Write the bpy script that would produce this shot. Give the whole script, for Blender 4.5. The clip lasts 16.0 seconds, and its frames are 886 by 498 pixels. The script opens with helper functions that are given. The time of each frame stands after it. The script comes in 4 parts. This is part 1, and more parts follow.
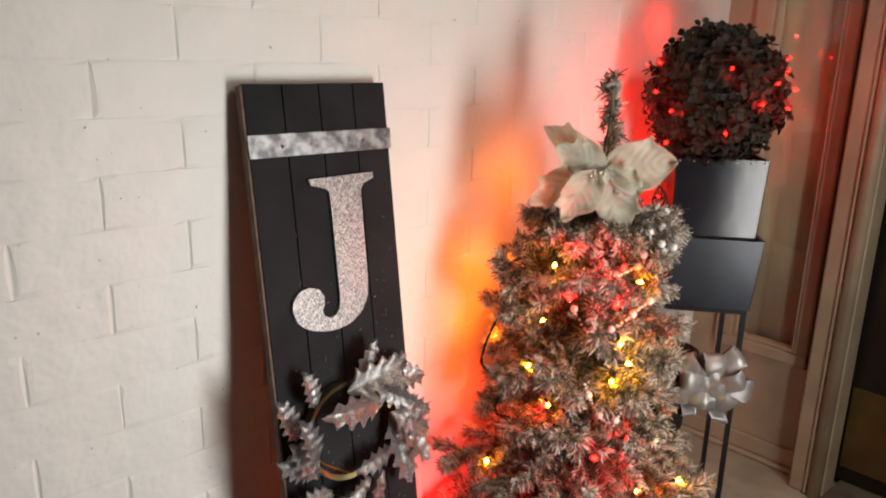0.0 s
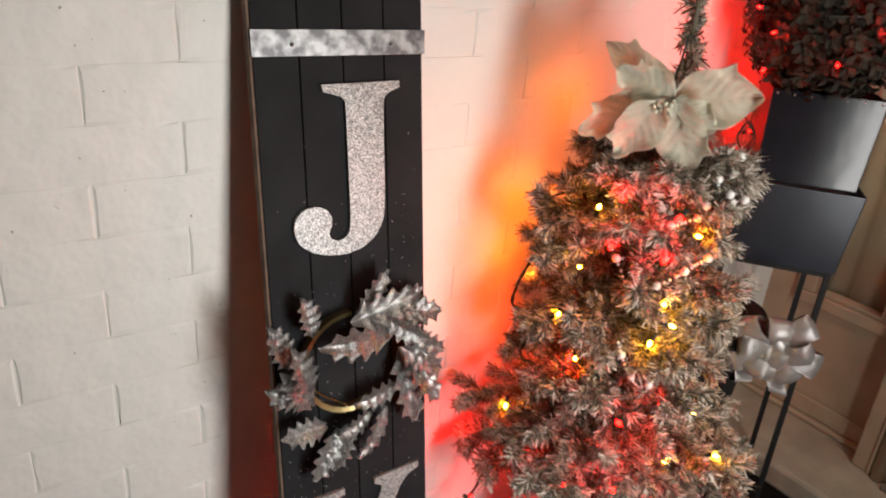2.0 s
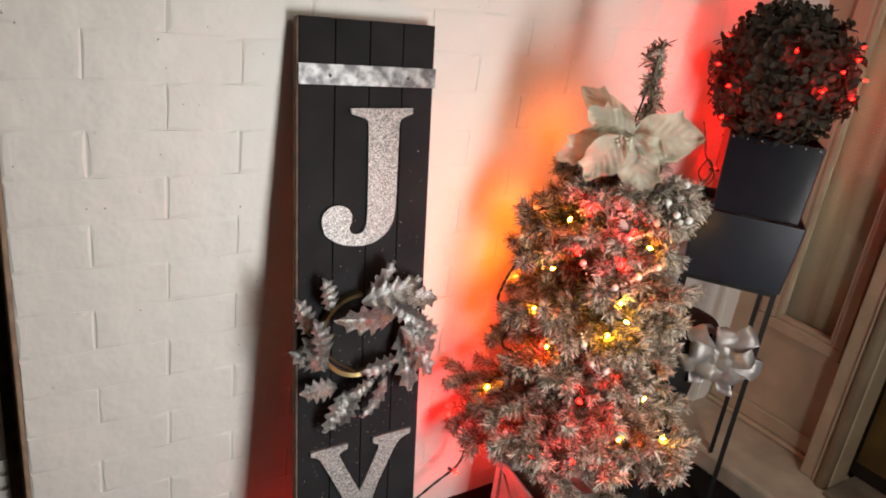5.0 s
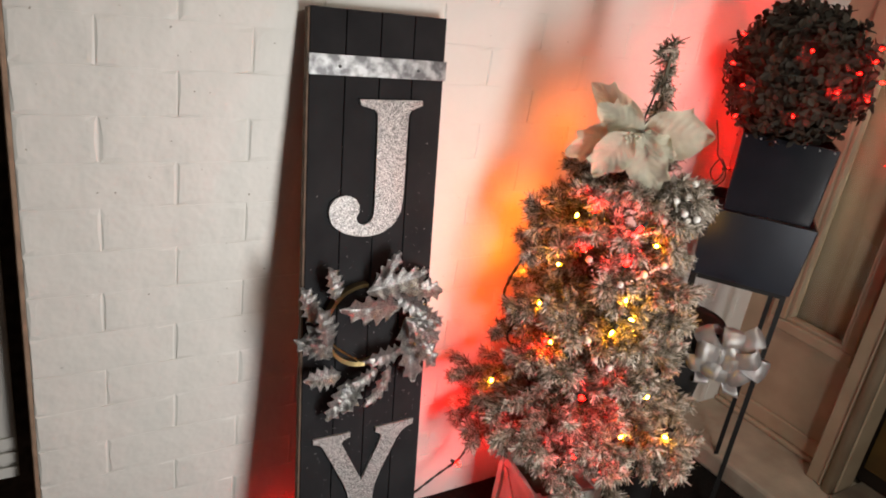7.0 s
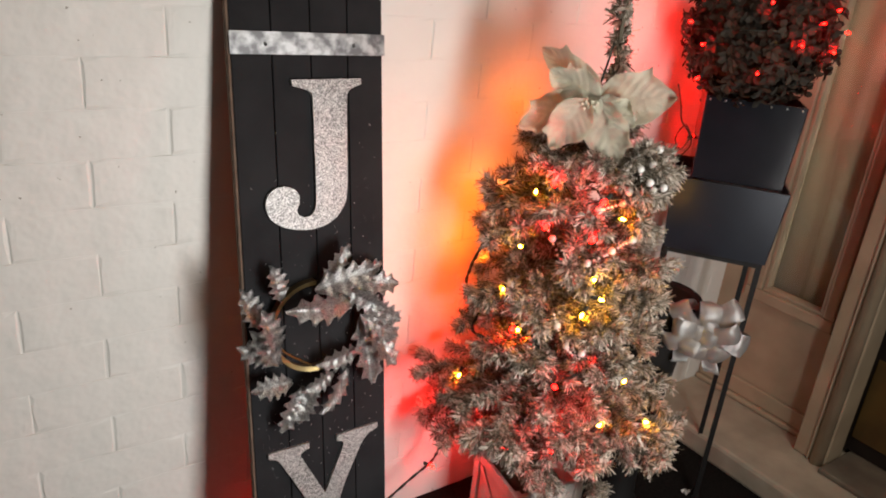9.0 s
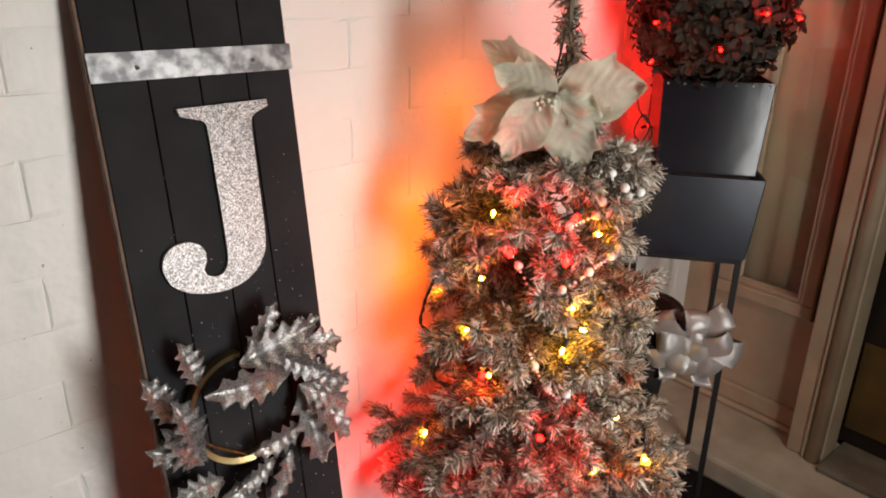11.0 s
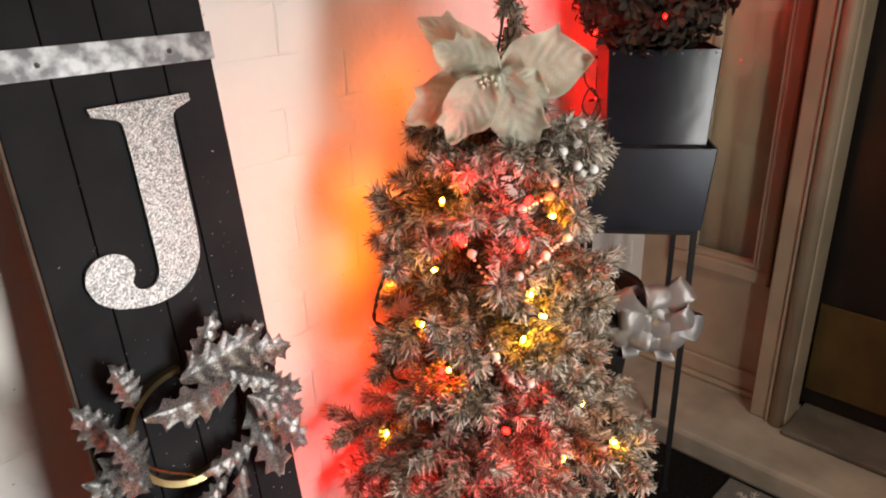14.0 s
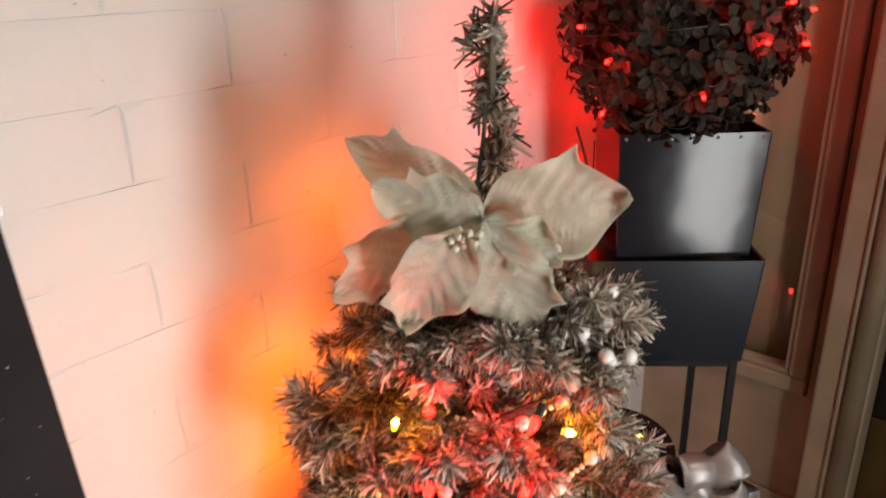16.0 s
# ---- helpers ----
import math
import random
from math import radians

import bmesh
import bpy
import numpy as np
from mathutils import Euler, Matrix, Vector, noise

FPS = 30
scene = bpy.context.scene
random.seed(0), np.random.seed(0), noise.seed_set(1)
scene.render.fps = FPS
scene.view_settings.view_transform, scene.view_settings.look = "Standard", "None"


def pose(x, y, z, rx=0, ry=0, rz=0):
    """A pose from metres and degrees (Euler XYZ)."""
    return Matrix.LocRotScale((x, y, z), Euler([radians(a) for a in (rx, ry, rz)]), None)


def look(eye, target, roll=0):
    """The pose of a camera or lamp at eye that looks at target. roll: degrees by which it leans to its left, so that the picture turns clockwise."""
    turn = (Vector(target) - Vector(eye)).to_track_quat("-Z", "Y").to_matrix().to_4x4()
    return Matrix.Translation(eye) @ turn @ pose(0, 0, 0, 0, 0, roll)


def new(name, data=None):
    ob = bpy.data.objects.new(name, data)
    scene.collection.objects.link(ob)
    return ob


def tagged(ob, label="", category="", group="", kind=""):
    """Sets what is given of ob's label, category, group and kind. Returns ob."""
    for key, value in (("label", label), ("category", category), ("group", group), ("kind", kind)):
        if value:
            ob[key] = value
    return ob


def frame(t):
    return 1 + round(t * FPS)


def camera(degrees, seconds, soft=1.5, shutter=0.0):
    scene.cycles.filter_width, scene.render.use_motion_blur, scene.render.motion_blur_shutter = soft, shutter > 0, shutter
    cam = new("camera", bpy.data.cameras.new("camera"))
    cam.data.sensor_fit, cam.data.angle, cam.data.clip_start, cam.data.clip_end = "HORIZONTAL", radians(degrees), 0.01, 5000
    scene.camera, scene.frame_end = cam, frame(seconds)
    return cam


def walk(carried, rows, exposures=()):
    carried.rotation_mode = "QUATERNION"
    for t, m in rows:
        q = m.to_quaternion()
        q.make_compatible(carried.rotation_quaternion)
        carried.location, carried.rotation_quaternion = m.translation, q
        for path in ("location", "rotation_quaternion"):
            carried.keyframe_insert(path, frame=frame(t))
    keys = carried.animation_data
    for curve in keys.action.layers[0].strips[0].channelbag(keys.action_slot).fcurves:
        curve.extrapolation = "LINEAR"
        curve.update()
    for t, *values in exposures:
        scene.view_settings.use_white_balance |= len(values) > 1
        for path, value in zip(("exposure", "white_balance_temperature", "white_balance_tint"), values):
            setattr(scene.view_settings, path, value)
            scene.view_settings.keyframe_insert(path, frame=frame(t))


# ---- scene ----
cam = camera(63.2, 16.0, soft=1.9, shutter=0.3)
METRES, EYE, TILT, LEAN, TURN = 2.0, 1.345, -14.858, -1.432, -42.929
ROWS = [
    (0.0, 0.0, 0.0, 0.0, 0.0, 0.0, -0.0),
    (0.5, 0.0059, 0.0015, -0.0181, 2.21, -2.55, -0.99),
    (1.0, 0.0133, 0.0264, -0.0205, 4.2, -4.21, -2.38),
    (1.5, 0.0212, 0.0999, 0.0234, 6.16, -5.97, -4.07),
    (2.0, 0.0541, 0.0808, 0.0244, 7.62, -8.3, -5.27),
    (2.5, 0.089, 0.0118, 0.0228, 8.02, -9.07, -6.02),
    (3.0, 0.0634, -0.0251, 0.0018, 6.92, -9.38, -6.39),
    (3.5, 0.0224, -0.0687, -0.0008, 6.05, -7.6, -6.74),
    (4.0, 0.0485, -0.0683, 0.015, 6.18, -6.09, -7.48),
    (4.5, 0.0765, -0.055, 0.014, 7.83, -5.97, -7.77),
    (7.0, 0.0976, -0.0559, 0.0145, 10.28, -6.87, -9.8),
    (7.5, 0.0992, -0.0541, 0.0081, 10.42, -6.79, -9.19),
    (8.0, 0.1054, -0.0514, -0.0006, 10.37, -7.22, -8.44),
    (8.5, 0.1199, -0.0414, 0.0, 9.68, -7.45, -7.49),
    (9.0, 0.1123, 0.0023, 0.0028, 7.87, -6.86, -6.19),
    (11.5, 0.0899, 0.1279, 0.0086, 1.83, -6.17, 0.2),
    (12.0, 0.0928, 0.1273, -0.0106, 2.79, -8.39, 0.34),
    (12.5, 0.0973, 0.125, -0.0278, 3.09, -10.18, 0.58),
    (13.0, 0.0923, 0.1289, -0.0167, 2.34, -10.47, 1.1),
    (13.5, 0.0948, 0.1449, 0.0052, 0.31, -9.24, 1.96),
    (14.0, 0.0942, 0.1528, 0.0204, -1.76, -7.6, 3.18),
    (14.5, 0.0938, 0.1795, 0.035, -3.72, -5.99, 4.25),
    (15.0, 0.0921, 0.2304, 0.0496, -4.86, -5.22, 4.82),
    (15.5, 0.0832, 0.2883, 0.0717, -5.16, -5.46, 4.77),
    (16.0, 0.1131, 0.3673, 0.1037, -4.75, -6.71, 4.57),
]
walk(cam, [(t, pose(0, 0, EYE, TILT, LEAN, TURN) @ pose(METRES * x, METRES * y, METRES * z, 90 + pitch, roll, yaw)) for t, x, y, z, yaw, pitch, roll in ROWS],
     exposures=[(0.0, 0.05), (2.5, -0.03), (4.5, 0.03), (8.0, -0.03), (12.0, -0.05), (14.0, 0.0), (16.0, -0.14)])

# ---- light: a night porch ----
world = bpy.data.worlds.new("night")
world.use_nodes = True
world.node_tree.nodes["Background"].inputs[0].default_value = (1.0, 0.86, 0.72, 1)
world.node_tree.nodes["Background"].inputs[1].default_value = 0.08
scene.world = world


def lamp(name, kind, place, power, colour, size=0.01, target=None, height=None):
    data = bpy.data.lights.new(name, kind)
    data.energy, data.color = power, colour
    ob = new(name, data)
    if kind == "AREA":
        data.shape, data.size, data.size_y = "RECTANGLE", size, height or size
        ob.matrix_world = look(place, target)
    else:
        data.shadow_soft_size = size
        ob.location = place
    return ob


RED, AMBER = (1.0, 0.02, 0.015), (1.0, 0.175, 0.012)
lamp("porch_flood", "AREA", (1.08, -0.30, 0.76), 16.6, (1.0, 0.99, 0.96), 0.32, (0.42, 1.12, 0.90), 0.80)
lamp("ceiling_lamp", "AREA", (1.25, -0.55, 2.55), 16, (1.0, 0.90, 0.74), 0.4, (1.25, -0.54, 0.0))
for hue, place, power in ((RED, (0.62, 1.06, 0.035), 0.2), (RED, (1.03, 1.07, 0.36), 0.55), (RED, (1.20, 1.06, 0.22), 0.6),
                          ((1.0, 0.055, 0.012), (1.12, 1.04, 0.58), 0.85), (AMBER, (1.14, 1.03, 0.74), 1.15), (AMBER, (1.17, 1.03, 0.90), 1.0),
                          (AMBER, (1.27, 1.02, 1.08), 0.8), (RED, (1.57, 1.05, 0.95), 0.8), (RED, (1.65, 1.04, 1.22), 0.9), (RED, (1.86, 1.08, 1.45), 0.22)):
    lamp("mini_light_glow", "POINT", place, power, hue, 0.008 if place[0] > 1.8 else 0.03)

# ---- materials ----


def material(name, colour, rough=0.5, metal=0.0, second=None, scale=20.0, detail=4.0, bump=0.0, bump_scale=60.0, spread=(0.35, 0.65), **more):
    """Two colours mixed by noise in the object's own space, with fine relief."""
    m = bpy.data.materials.new(name)
    m.use_nodes = True
    t = m.node_tree
    b = t.nodes["Principled BSDF"]
    b.inputs["Base Color"].default_value = (*colour, 1)
    b.inputs["Roughness"].default_value = rough
    b.inputs["Metallic"].default_value = metal
    co = t.nodes.new("ShaderNodeTexCoord")
    if second:
        n = t.nodes.new("ShaderNodeTexNoise")
        n.inputs["Scale"].default_value, n.inputs["Detail"].default_value = scale, detail
        t.links.new(co.outputs["Object"], n.inputs["Vector"])
        r = t.nodes.new("ShaderNodeValToRGB")
        r.color_ramp.elements[0].position, r.color_ramp.elements[1].position = spread
        r.color_ramp.elements[0].color, r.color_ramp.elements[1].color = (*colour, 1), (*second, 1)
        t.links.new(n.outputs["Fac"], r.inputs["Fac"])
        t.links.new(r.outputs["Color"], b.inputs["Base Color"])
    if bump:
        n = t.nodes.new("ShaderNodeTexNoise")
        n.inputs["Scale"].default_value, n.inputs["Detail"].default_value = bump_scale, 5
        t.links.new(co.outputs["Object"], n.inputs["Vector"])
        u = t.nodes.new("ShaderNodeBump")
        u.inputs["Strength"].default_value, u.inputs["Distance"].default_value = bump, 0.004
        t.links.new(n.outputs["Fac"], u.inputs["Height"])
        t.links.new(u.outputs["Normal"], b.inputs["Normal"])
    for key, value in more.items():
        b.inputs[key.replace("_", " ")].default_value = value
    return m


def glow(name, colour, strength):
    m = bpy.data.materials.new(name)
    m.use_nodes = True
    b = m.node_tree.nodes["Principled BSDF"]
    b.inputs["Base Color"].default_value = (*colour, 1)
    b.inputs["Emission Color"].default_value = (*colour, 1)
    b.inputs["Emission Strength"].default_value = strength
    b.inputs["Roughness"].default_value = 0.2
    return m


def glitter(name, dark, light, scale, metal, rough, tilt=0.9):
    """Coarse glitter: small flakes, each with its own shade and tilt."""
    m = bpy.data.materials.new(name)
    m.use_nodes = True
    t = m.node_tree
    b = t.nodes["Principled BSDF"]
    co = t.nodes.new("ShaderNodeTexCoord")
    v = t.nodes.new("ShaderNodeTexVoronoi")
    v.inputs["Scale"].default_value = scale
    t.links.new(co.outputs["Object"], v.inputs["Vector"])
    sep = t.nodes.new("ShaderNodeSeparateColor")
    t.links.new(v.outputs["Color"], sep.inputs["Color"])
    r = t.nodes.new("ShaderNodeValToRGB")
    r.color_ramp.elements[0].position, r.color_ramp.elements[1].position = 0.2, 0.95
    r.color_ramp.elements[0].color, r.color_ramp.elements[1].color = (*dark, 1), (*light, 1)
    t.links.new(sep.outputs["Red"], r.inputs["Fac"])
    t.links.new(r.outputs["Color"], b.inputs["Base Color"])
    u = t.nodes.new("ShaderNodeBump")
    u.inputs["Strength"].default_value, u.inputs["Distance"].default_value = tilt, 0.002
    t.links.new(sep.outputs["Green"], u.inputs["Height"])
    t.links.new(u.outputs["Normal"], b.inputs["Normal"])
    b.inputs["Metallic"].default_value, b.inputs["Roughness"].default_value = metal, rough
    return m


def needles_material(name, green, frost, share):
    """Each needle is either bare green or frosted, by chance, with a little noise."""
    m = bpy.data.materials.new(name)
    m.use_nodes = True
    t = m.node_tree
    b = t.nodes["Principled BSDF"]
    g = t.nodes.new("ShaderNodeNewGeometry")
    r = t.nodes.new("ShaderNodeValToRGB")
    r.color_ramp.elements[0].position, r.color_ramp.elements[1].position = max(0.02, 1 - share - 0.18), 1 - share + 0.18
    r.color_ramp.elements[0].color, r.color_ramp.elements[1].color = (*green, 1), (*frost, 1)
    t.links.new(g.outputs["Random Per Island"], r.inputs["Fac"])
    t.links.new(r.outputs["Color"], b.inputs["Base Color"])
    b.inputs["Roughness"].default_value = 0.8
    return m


def pane_material(name):
    m = bpy.data.materials.new(name)
    m.use_nodes = True
    t = m.node_tree
    b = t.nodes["Principled BSDF"]
    b.inputs["Base Color"].default_value = (0.9, 0.9, 0.85, 1)
    b.inputs["Roughness"].default_value = 0.02
    b.inputs["Transmission Weight"].default_value = 1.0
    b.inputs["IOR"].default_value = 1.45
    return m


PAINT = material("white_masonry_paint", (0.80, 0.785, 0.75), 0.5, second=(0.72, 0.70, 0.66), scale=2.6, bump=0.16, bump_scale=55)
nodes, links = PAINT.node_tree.nodes, PAINT.node_tree.links
shader, fine, where = nodes["Principled BSDF"], nodes["Bump"], nodes["Texture Coordinate"]
lumps = nodes.new("ShaderNodeTexNoise")
lumps.inputs["Scale"].default_value, lumps.inputs["Detail"].default_value = 11, 3
broad = nodes.new("ShaderNodeBump")
broad.inputs["Strength"].default_value, broad.inputs["Distance"].default_value = 0.55, 0.012
place = nodes.new("ShaderNodeNewGeometry")
links.new(place.outputs["Position"], lumps.inputs["Vector"])
links.new(lumps.outputs["Fac"], broad.inputs["Height"])
links.new(broad.outputs["Normal"], fine.inputs["Normal"])
specks = nodes.new("ShaderNodeTexNoise")
specks.inputs["Scale"].default_value, specks.inputs["Detail"].default_value = 75, 2
links.new(place.outputs["Position"], specks.inputs["Vector"])
chips = nodes.new("ShaderNodeValToRGB")
chips.color_ramp.elements[0].position, chips.color_ramp.elements[1].position = 0.215, 0.25
chips.color_ramp.elements[0].color, chips.color_ramp.elements[1].color = (0.45, 0.42, 0.38, 1), (1, 1, 1, 1)
links.new(specks.outputs["Fac"], chips.inputs["Fac"])
tint = nodes.new("ShaderNodeMix")
tint.data_type, tint.blend_type = "RGBA", "MULTIPLY"
tint.inputs[0].default_value = 1.0
ramp = shader.inputs["Base Color"].links[0].from_socket
links.new(ramp, tint.inputs[6])
links.new(chips.outputs["Color"], tint.inputs[7])
links.new(tint.outputs[2], shader.inputs["Base Color"])
RAWBRICK = material("bare_brick", (0.40, 0.26, 0.18), 0.9, second=(0.26, 0.17, 0.12), scale=30, bump=0.6, bump_scale=80)
PLANK = material("black_stained_wood", (0.012, 0.012, 0.014), 0.7, second=(0.020, 0.020, 0.022), scale=9, bump=0.06, bump_scale=260, Specular_IOR_Level=0.14)
WOODEDGE = material("raw_wood_edge", (0.17, 0.11, 0.075), 0.8, second=(0.10, 0.065, 0.045), scale=30)
GALV = material("galvanised_metal", (0.62, 0.63, 0.64), 0.38, 0.75, second=(0.20, 0.20, 0.21), scale=38, detail=9, spread=(0.40, 0.60), bump=0.1)
GLITTER = glitter("silver_glitter", (0.16, 0.155, 0.155), (0.76, 0.75, 0.735), 620, 0.3, 0.45)
LEAFSILVER = glitter("silver_leaf_glitter", (0.26, 0.255, 0.25), (0.66, 0.655, 0.64), 620, 0.72, 0.36, 0.5)
BRONZE = material("bronze_ring", (0.32, 0.24, 0.11), 0.3, 0.9, second=(0.2, 0.15, 0.07), scale=20)
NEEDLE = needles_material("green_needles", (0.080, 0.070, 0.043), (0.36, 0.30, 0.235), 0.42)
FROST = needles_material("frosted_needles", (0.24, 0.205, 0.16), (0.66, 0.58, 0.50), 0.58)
BARK = material("brown_wire_bark", (0.07, 0.05, 0.03), 0.9, second=(0.12, 0.09, 0.06), scale=60)
PETAL = material("cream_velvet_petal", (0.80, 0.77, 0.63), 0.6, second=(0.70, 0.66, 0.53), scale=22, bump=0.35, bump_scale=90, Sheen_Weight=0.2)
PEARL = material("pearl_white", (0.80, 0.77, 0.74), 0.25)
BULBRED, BULBAMBER = glow("red_bulb", (1.0, 0.0005, 0.0003), 340.0), glow("amber_bulb", (1.0, 0.44, 0.012), 330.0)
WIRE = material("dark_green_wire", (0.012, 0.018, 0.012), 0.45)
BLACKMETAL = material("black_enamel_metal", (0.010, 0.011, 0.015), 0.13, 0.0, second=(0.016, 0.016, 0.022), scale=6, bump=0.32, bump_scale=6, Specular_IOR_Level=0.30)
SATINMETAL = material("satin_black_metal", (0.012, 0.015, 0.024), 0.28, 0.2, second=(0.020, 0.024, 0.036), scale=5, bump=0.10, bump_scale=9)
BLACKMATT = material("black_wrought_metal", (0.012, 0.011, 0.011), 0.6, Specular_IOR_Level=0.25)
BOX = needles_material("boxwood_leaf", (0.017, 0.014, 0.009), (0.042, 0.030, 0.020), 0.45)
TRIM = material("cream_trim_paint", (0.42, 0.335, 0.235), 0.5, second=(0.33, 0.26, 0.18), scale=7, bump=0.12, bump_scale=30)
STONE = material("painted_concrete_step", (0.48, 0.42, 0.33), 0.8, second=(0.26, 0.22, 0.165), scale=6, detail=10, spread=(0.3, 0.75), bump=0.5, bump_scale=45)
FLOOR = material("black_outdoor_carpet", (0.006, 0.0055, 0.0055), 0.95, second=(0.013, 0.011, 0.010), scale=120, bump=0.6, bump_scale=300, Specular_IOR_Level=0.08)
MAT = material("grey_rubber_mat", (0.12, 0.112, 0.098), 0.9, second=(0.17, 0.16, 0.14), scale=160, bump=0.5, bump_scale=350)
MATPRINT = material("pale_mat_print", (0.55, 0.52, 0.47), 0.9, second=(0.40, 0.38, 0.34), scale=120)
DOORDARK = material("dark_brown_door", (0.012, 0.008, 0.007), 0.4, second=(0.02, 0.014, 0.011), scale=12)
BRASS = material("aged_brass_plate", (0.15, 0.09, 0.025), 0.5, 0.3, second=(0.10, 0.06, 0.02), scale=10)
SILL = material("weathered_sill", (0.17, 0.145, 0.11), 0.7, second=(0.11, 0.09, 0.07), scale=12, bump=0.2)
CURTAIN = material("olive_brown_curtain", (0.38, 0.31, 0.20), 0.9, second=(0.26, 0.21, 0.14), scale=3)
CRATEWHITE = material("white_crate_paint", (0.74, 0.70, 0.66), 0.6, second=(0.62, 0.57, 0.52), scale=25, bump=0.2, bump_scale=60)
SATIN = material("silver_satin_ribbon", (0.58, 0.56, 0.55), 0.36, 0.40, second=(0.48, 0.46, 0.45), scale=14, bump=0.55, bump_scale=34)
PANE = pane_material("window_glass")
SIDING = material("white_board_paint", (0.62, 0.60, 0.57), 0.6, second=(0.50, 0.48, 0.46), scale=6, bump=0.2, bump_scale=20)
CEIL = material("porch_ceiling_paint", (0.45, 0.42, 0.38), 0.8, second=(0.40, 0.37, 0.33), scale=4)

# ---- helpers for building ----


def mesh(bm, name, mat, smooth=False):
    me = bpy.data.meshes.new(name)
    bm.to_mesh(me)
    bm.free()
    me.materials.append(mat)
    if smooth:
        me.polygons.foreach_set("use_smooth", [True] * len(me.polygons))
    return me


def part(name, bm, mat, parent, label="", smooth=False, m=None):
    ob = new(name, mesh(bm, name, mat, smooth))
    ob.parent = parent
    if m is not None:
        ob.matrix_basis = m
    if label:
        ob["label"] = label
    return ob


def thing(name, label, category, m=None, group="", kind=""):
    ob = new(name)
    ob.empty_display_size = 0.05
    if m is not None:
        ob.matrix_basis = m
    return tagged(ob, label, category, group, kind)


def solid(name, bm, mat, label, category, kind="structure", smooth=False):
    return tagged(new(name, mesh(bm, name, mat, smooth)), label, category, "", kind)


def box(x0, x1, y0, y1, z0, z1, edge=0.0, bm=None):
    bm = bm or bmesh.new()
    made = bmesh.ops.create_cube(bm, size=1, matrix=Matrix.LocRotScale(((x0 + x1) / 2, (y0 + y1) / 2, (z0 + z1) / 2), None, (x1 - x0, y1 - y0, z1 - z0)))
    if edge:
        edges = list({e for v in made["verts"] for e in v.link_edges})
        bmesh.ops.bevel(bm, geom=edges, offset=edge, segments=2, profile=0.5, affect="EDGES")
    return bm


def tube(points, radius, sides=6, bm=None, taper=1.0):
    """A bent round bar along points."""
    bm = bm or bmesh.new()
    points = [Vector(p) for p in points]
    rings = []
    for i, p in enumerate(points):
        ahead = (points[min(i + 1, len(points) - 1)] - points[max(i - 1, 0)]).normalized()
        side = ahead.orthogonal().normalized() if i == 0 else (side - ahead * side.dot(ahead)).normalized()
        up = ahead.cross(side)
        r = radius * (1 + (taper - 1) * i / max(1, len(points) - 1))
        rings.append([bm.verts.new(p + side * r * math.cos(a) + up * r * math.sin(a)) for a in (2 * math.pi * k / sides for k in range(sides))])
    for a, b in zip(rings, rings[1:]):
        for k in range(sides):
            bm.faces.new((a[k], a[(k + 1) % sides], b[(k + 1) % sides], b[k]))
    bm.faces.new(rings[0][::-1])
    bm.faces.new(rings[-1])
    return bm


def smooth_path(points, steps=6):
    """A rounded line through points."""
    p = [Vector(q) for q in points]
    p = [p[0] * 2 - p[1]] + p + [p[-1] * 2 - p[-2]]
    out = []
    for a, b, c, d in zip(p, p[1:], p[2:], p[3:]):
        for k in range(steps):
            t = k / steps
            out.append(0.5 * (2 * b + (c - a) * t + (2 * a - 5 * b + 4 * c - d) * t * t + (3 * b - a - 3 * c + d) * t ** 3))
    return out + [p[-2]]


def plate(outline, depth, edge=0.0):
    """A flat shape in x and z, thick towards -y from y = 0."""
    bm = bmesh.new()
    face = bm.faces.new([bm.verts.new((x, 0, z)) for x, z in outline])
    made = bmesh.ops.extrude_face_region(bm, geom=[face])
    for v in made["geom"]:
        if isinstance(v, bmesh.types.BMVert):
            v.co.y -= depth
    bmesh.ops.recalc_face_normals(bm, faces=bm.faces)
    return bm


def ball(radius, rings=6, sides=8, stretch=1.0):
    bm = bmesh.new()
    bmesh.ops.create_uvsphere(bm, u_segments=sides, v_segments=rings, radius=radius, matrix=Matrix.Diagonal((1, 1, stretch, 1)))
    return bm


# ---- the porch: walls, floor, step, ceiling ----
WALL, EAST, TOP = 1.123, 2.262, 0.075
wall_north = solid("wall_north", box(0.0952, 2.40, WALL + 0.0022, WALL + 0.22, -0.05, 2.6), PAINT, "white painted brick porch wall with worn joints", "wall")
floor = solid("floor", box(-3.0, 3.2, -4.0, 2.2, -0.08, 0.0), FLOOR, "dark charcoal outdoor carpet on the porch floor", "floor")
ceiling = solid("ceiling", box(-3.0, 3.2, -4.0, 2.2, 2.6, 2.7), CEIL, "plain painted porch ceiling", "ceiling")

step = solid("step", box(1.965, 2.60, -1.4, WALL + 0.01, 0.0, TOP, 0.012), STONE, "worn beige painted concrete door step", "step", smooth=False)
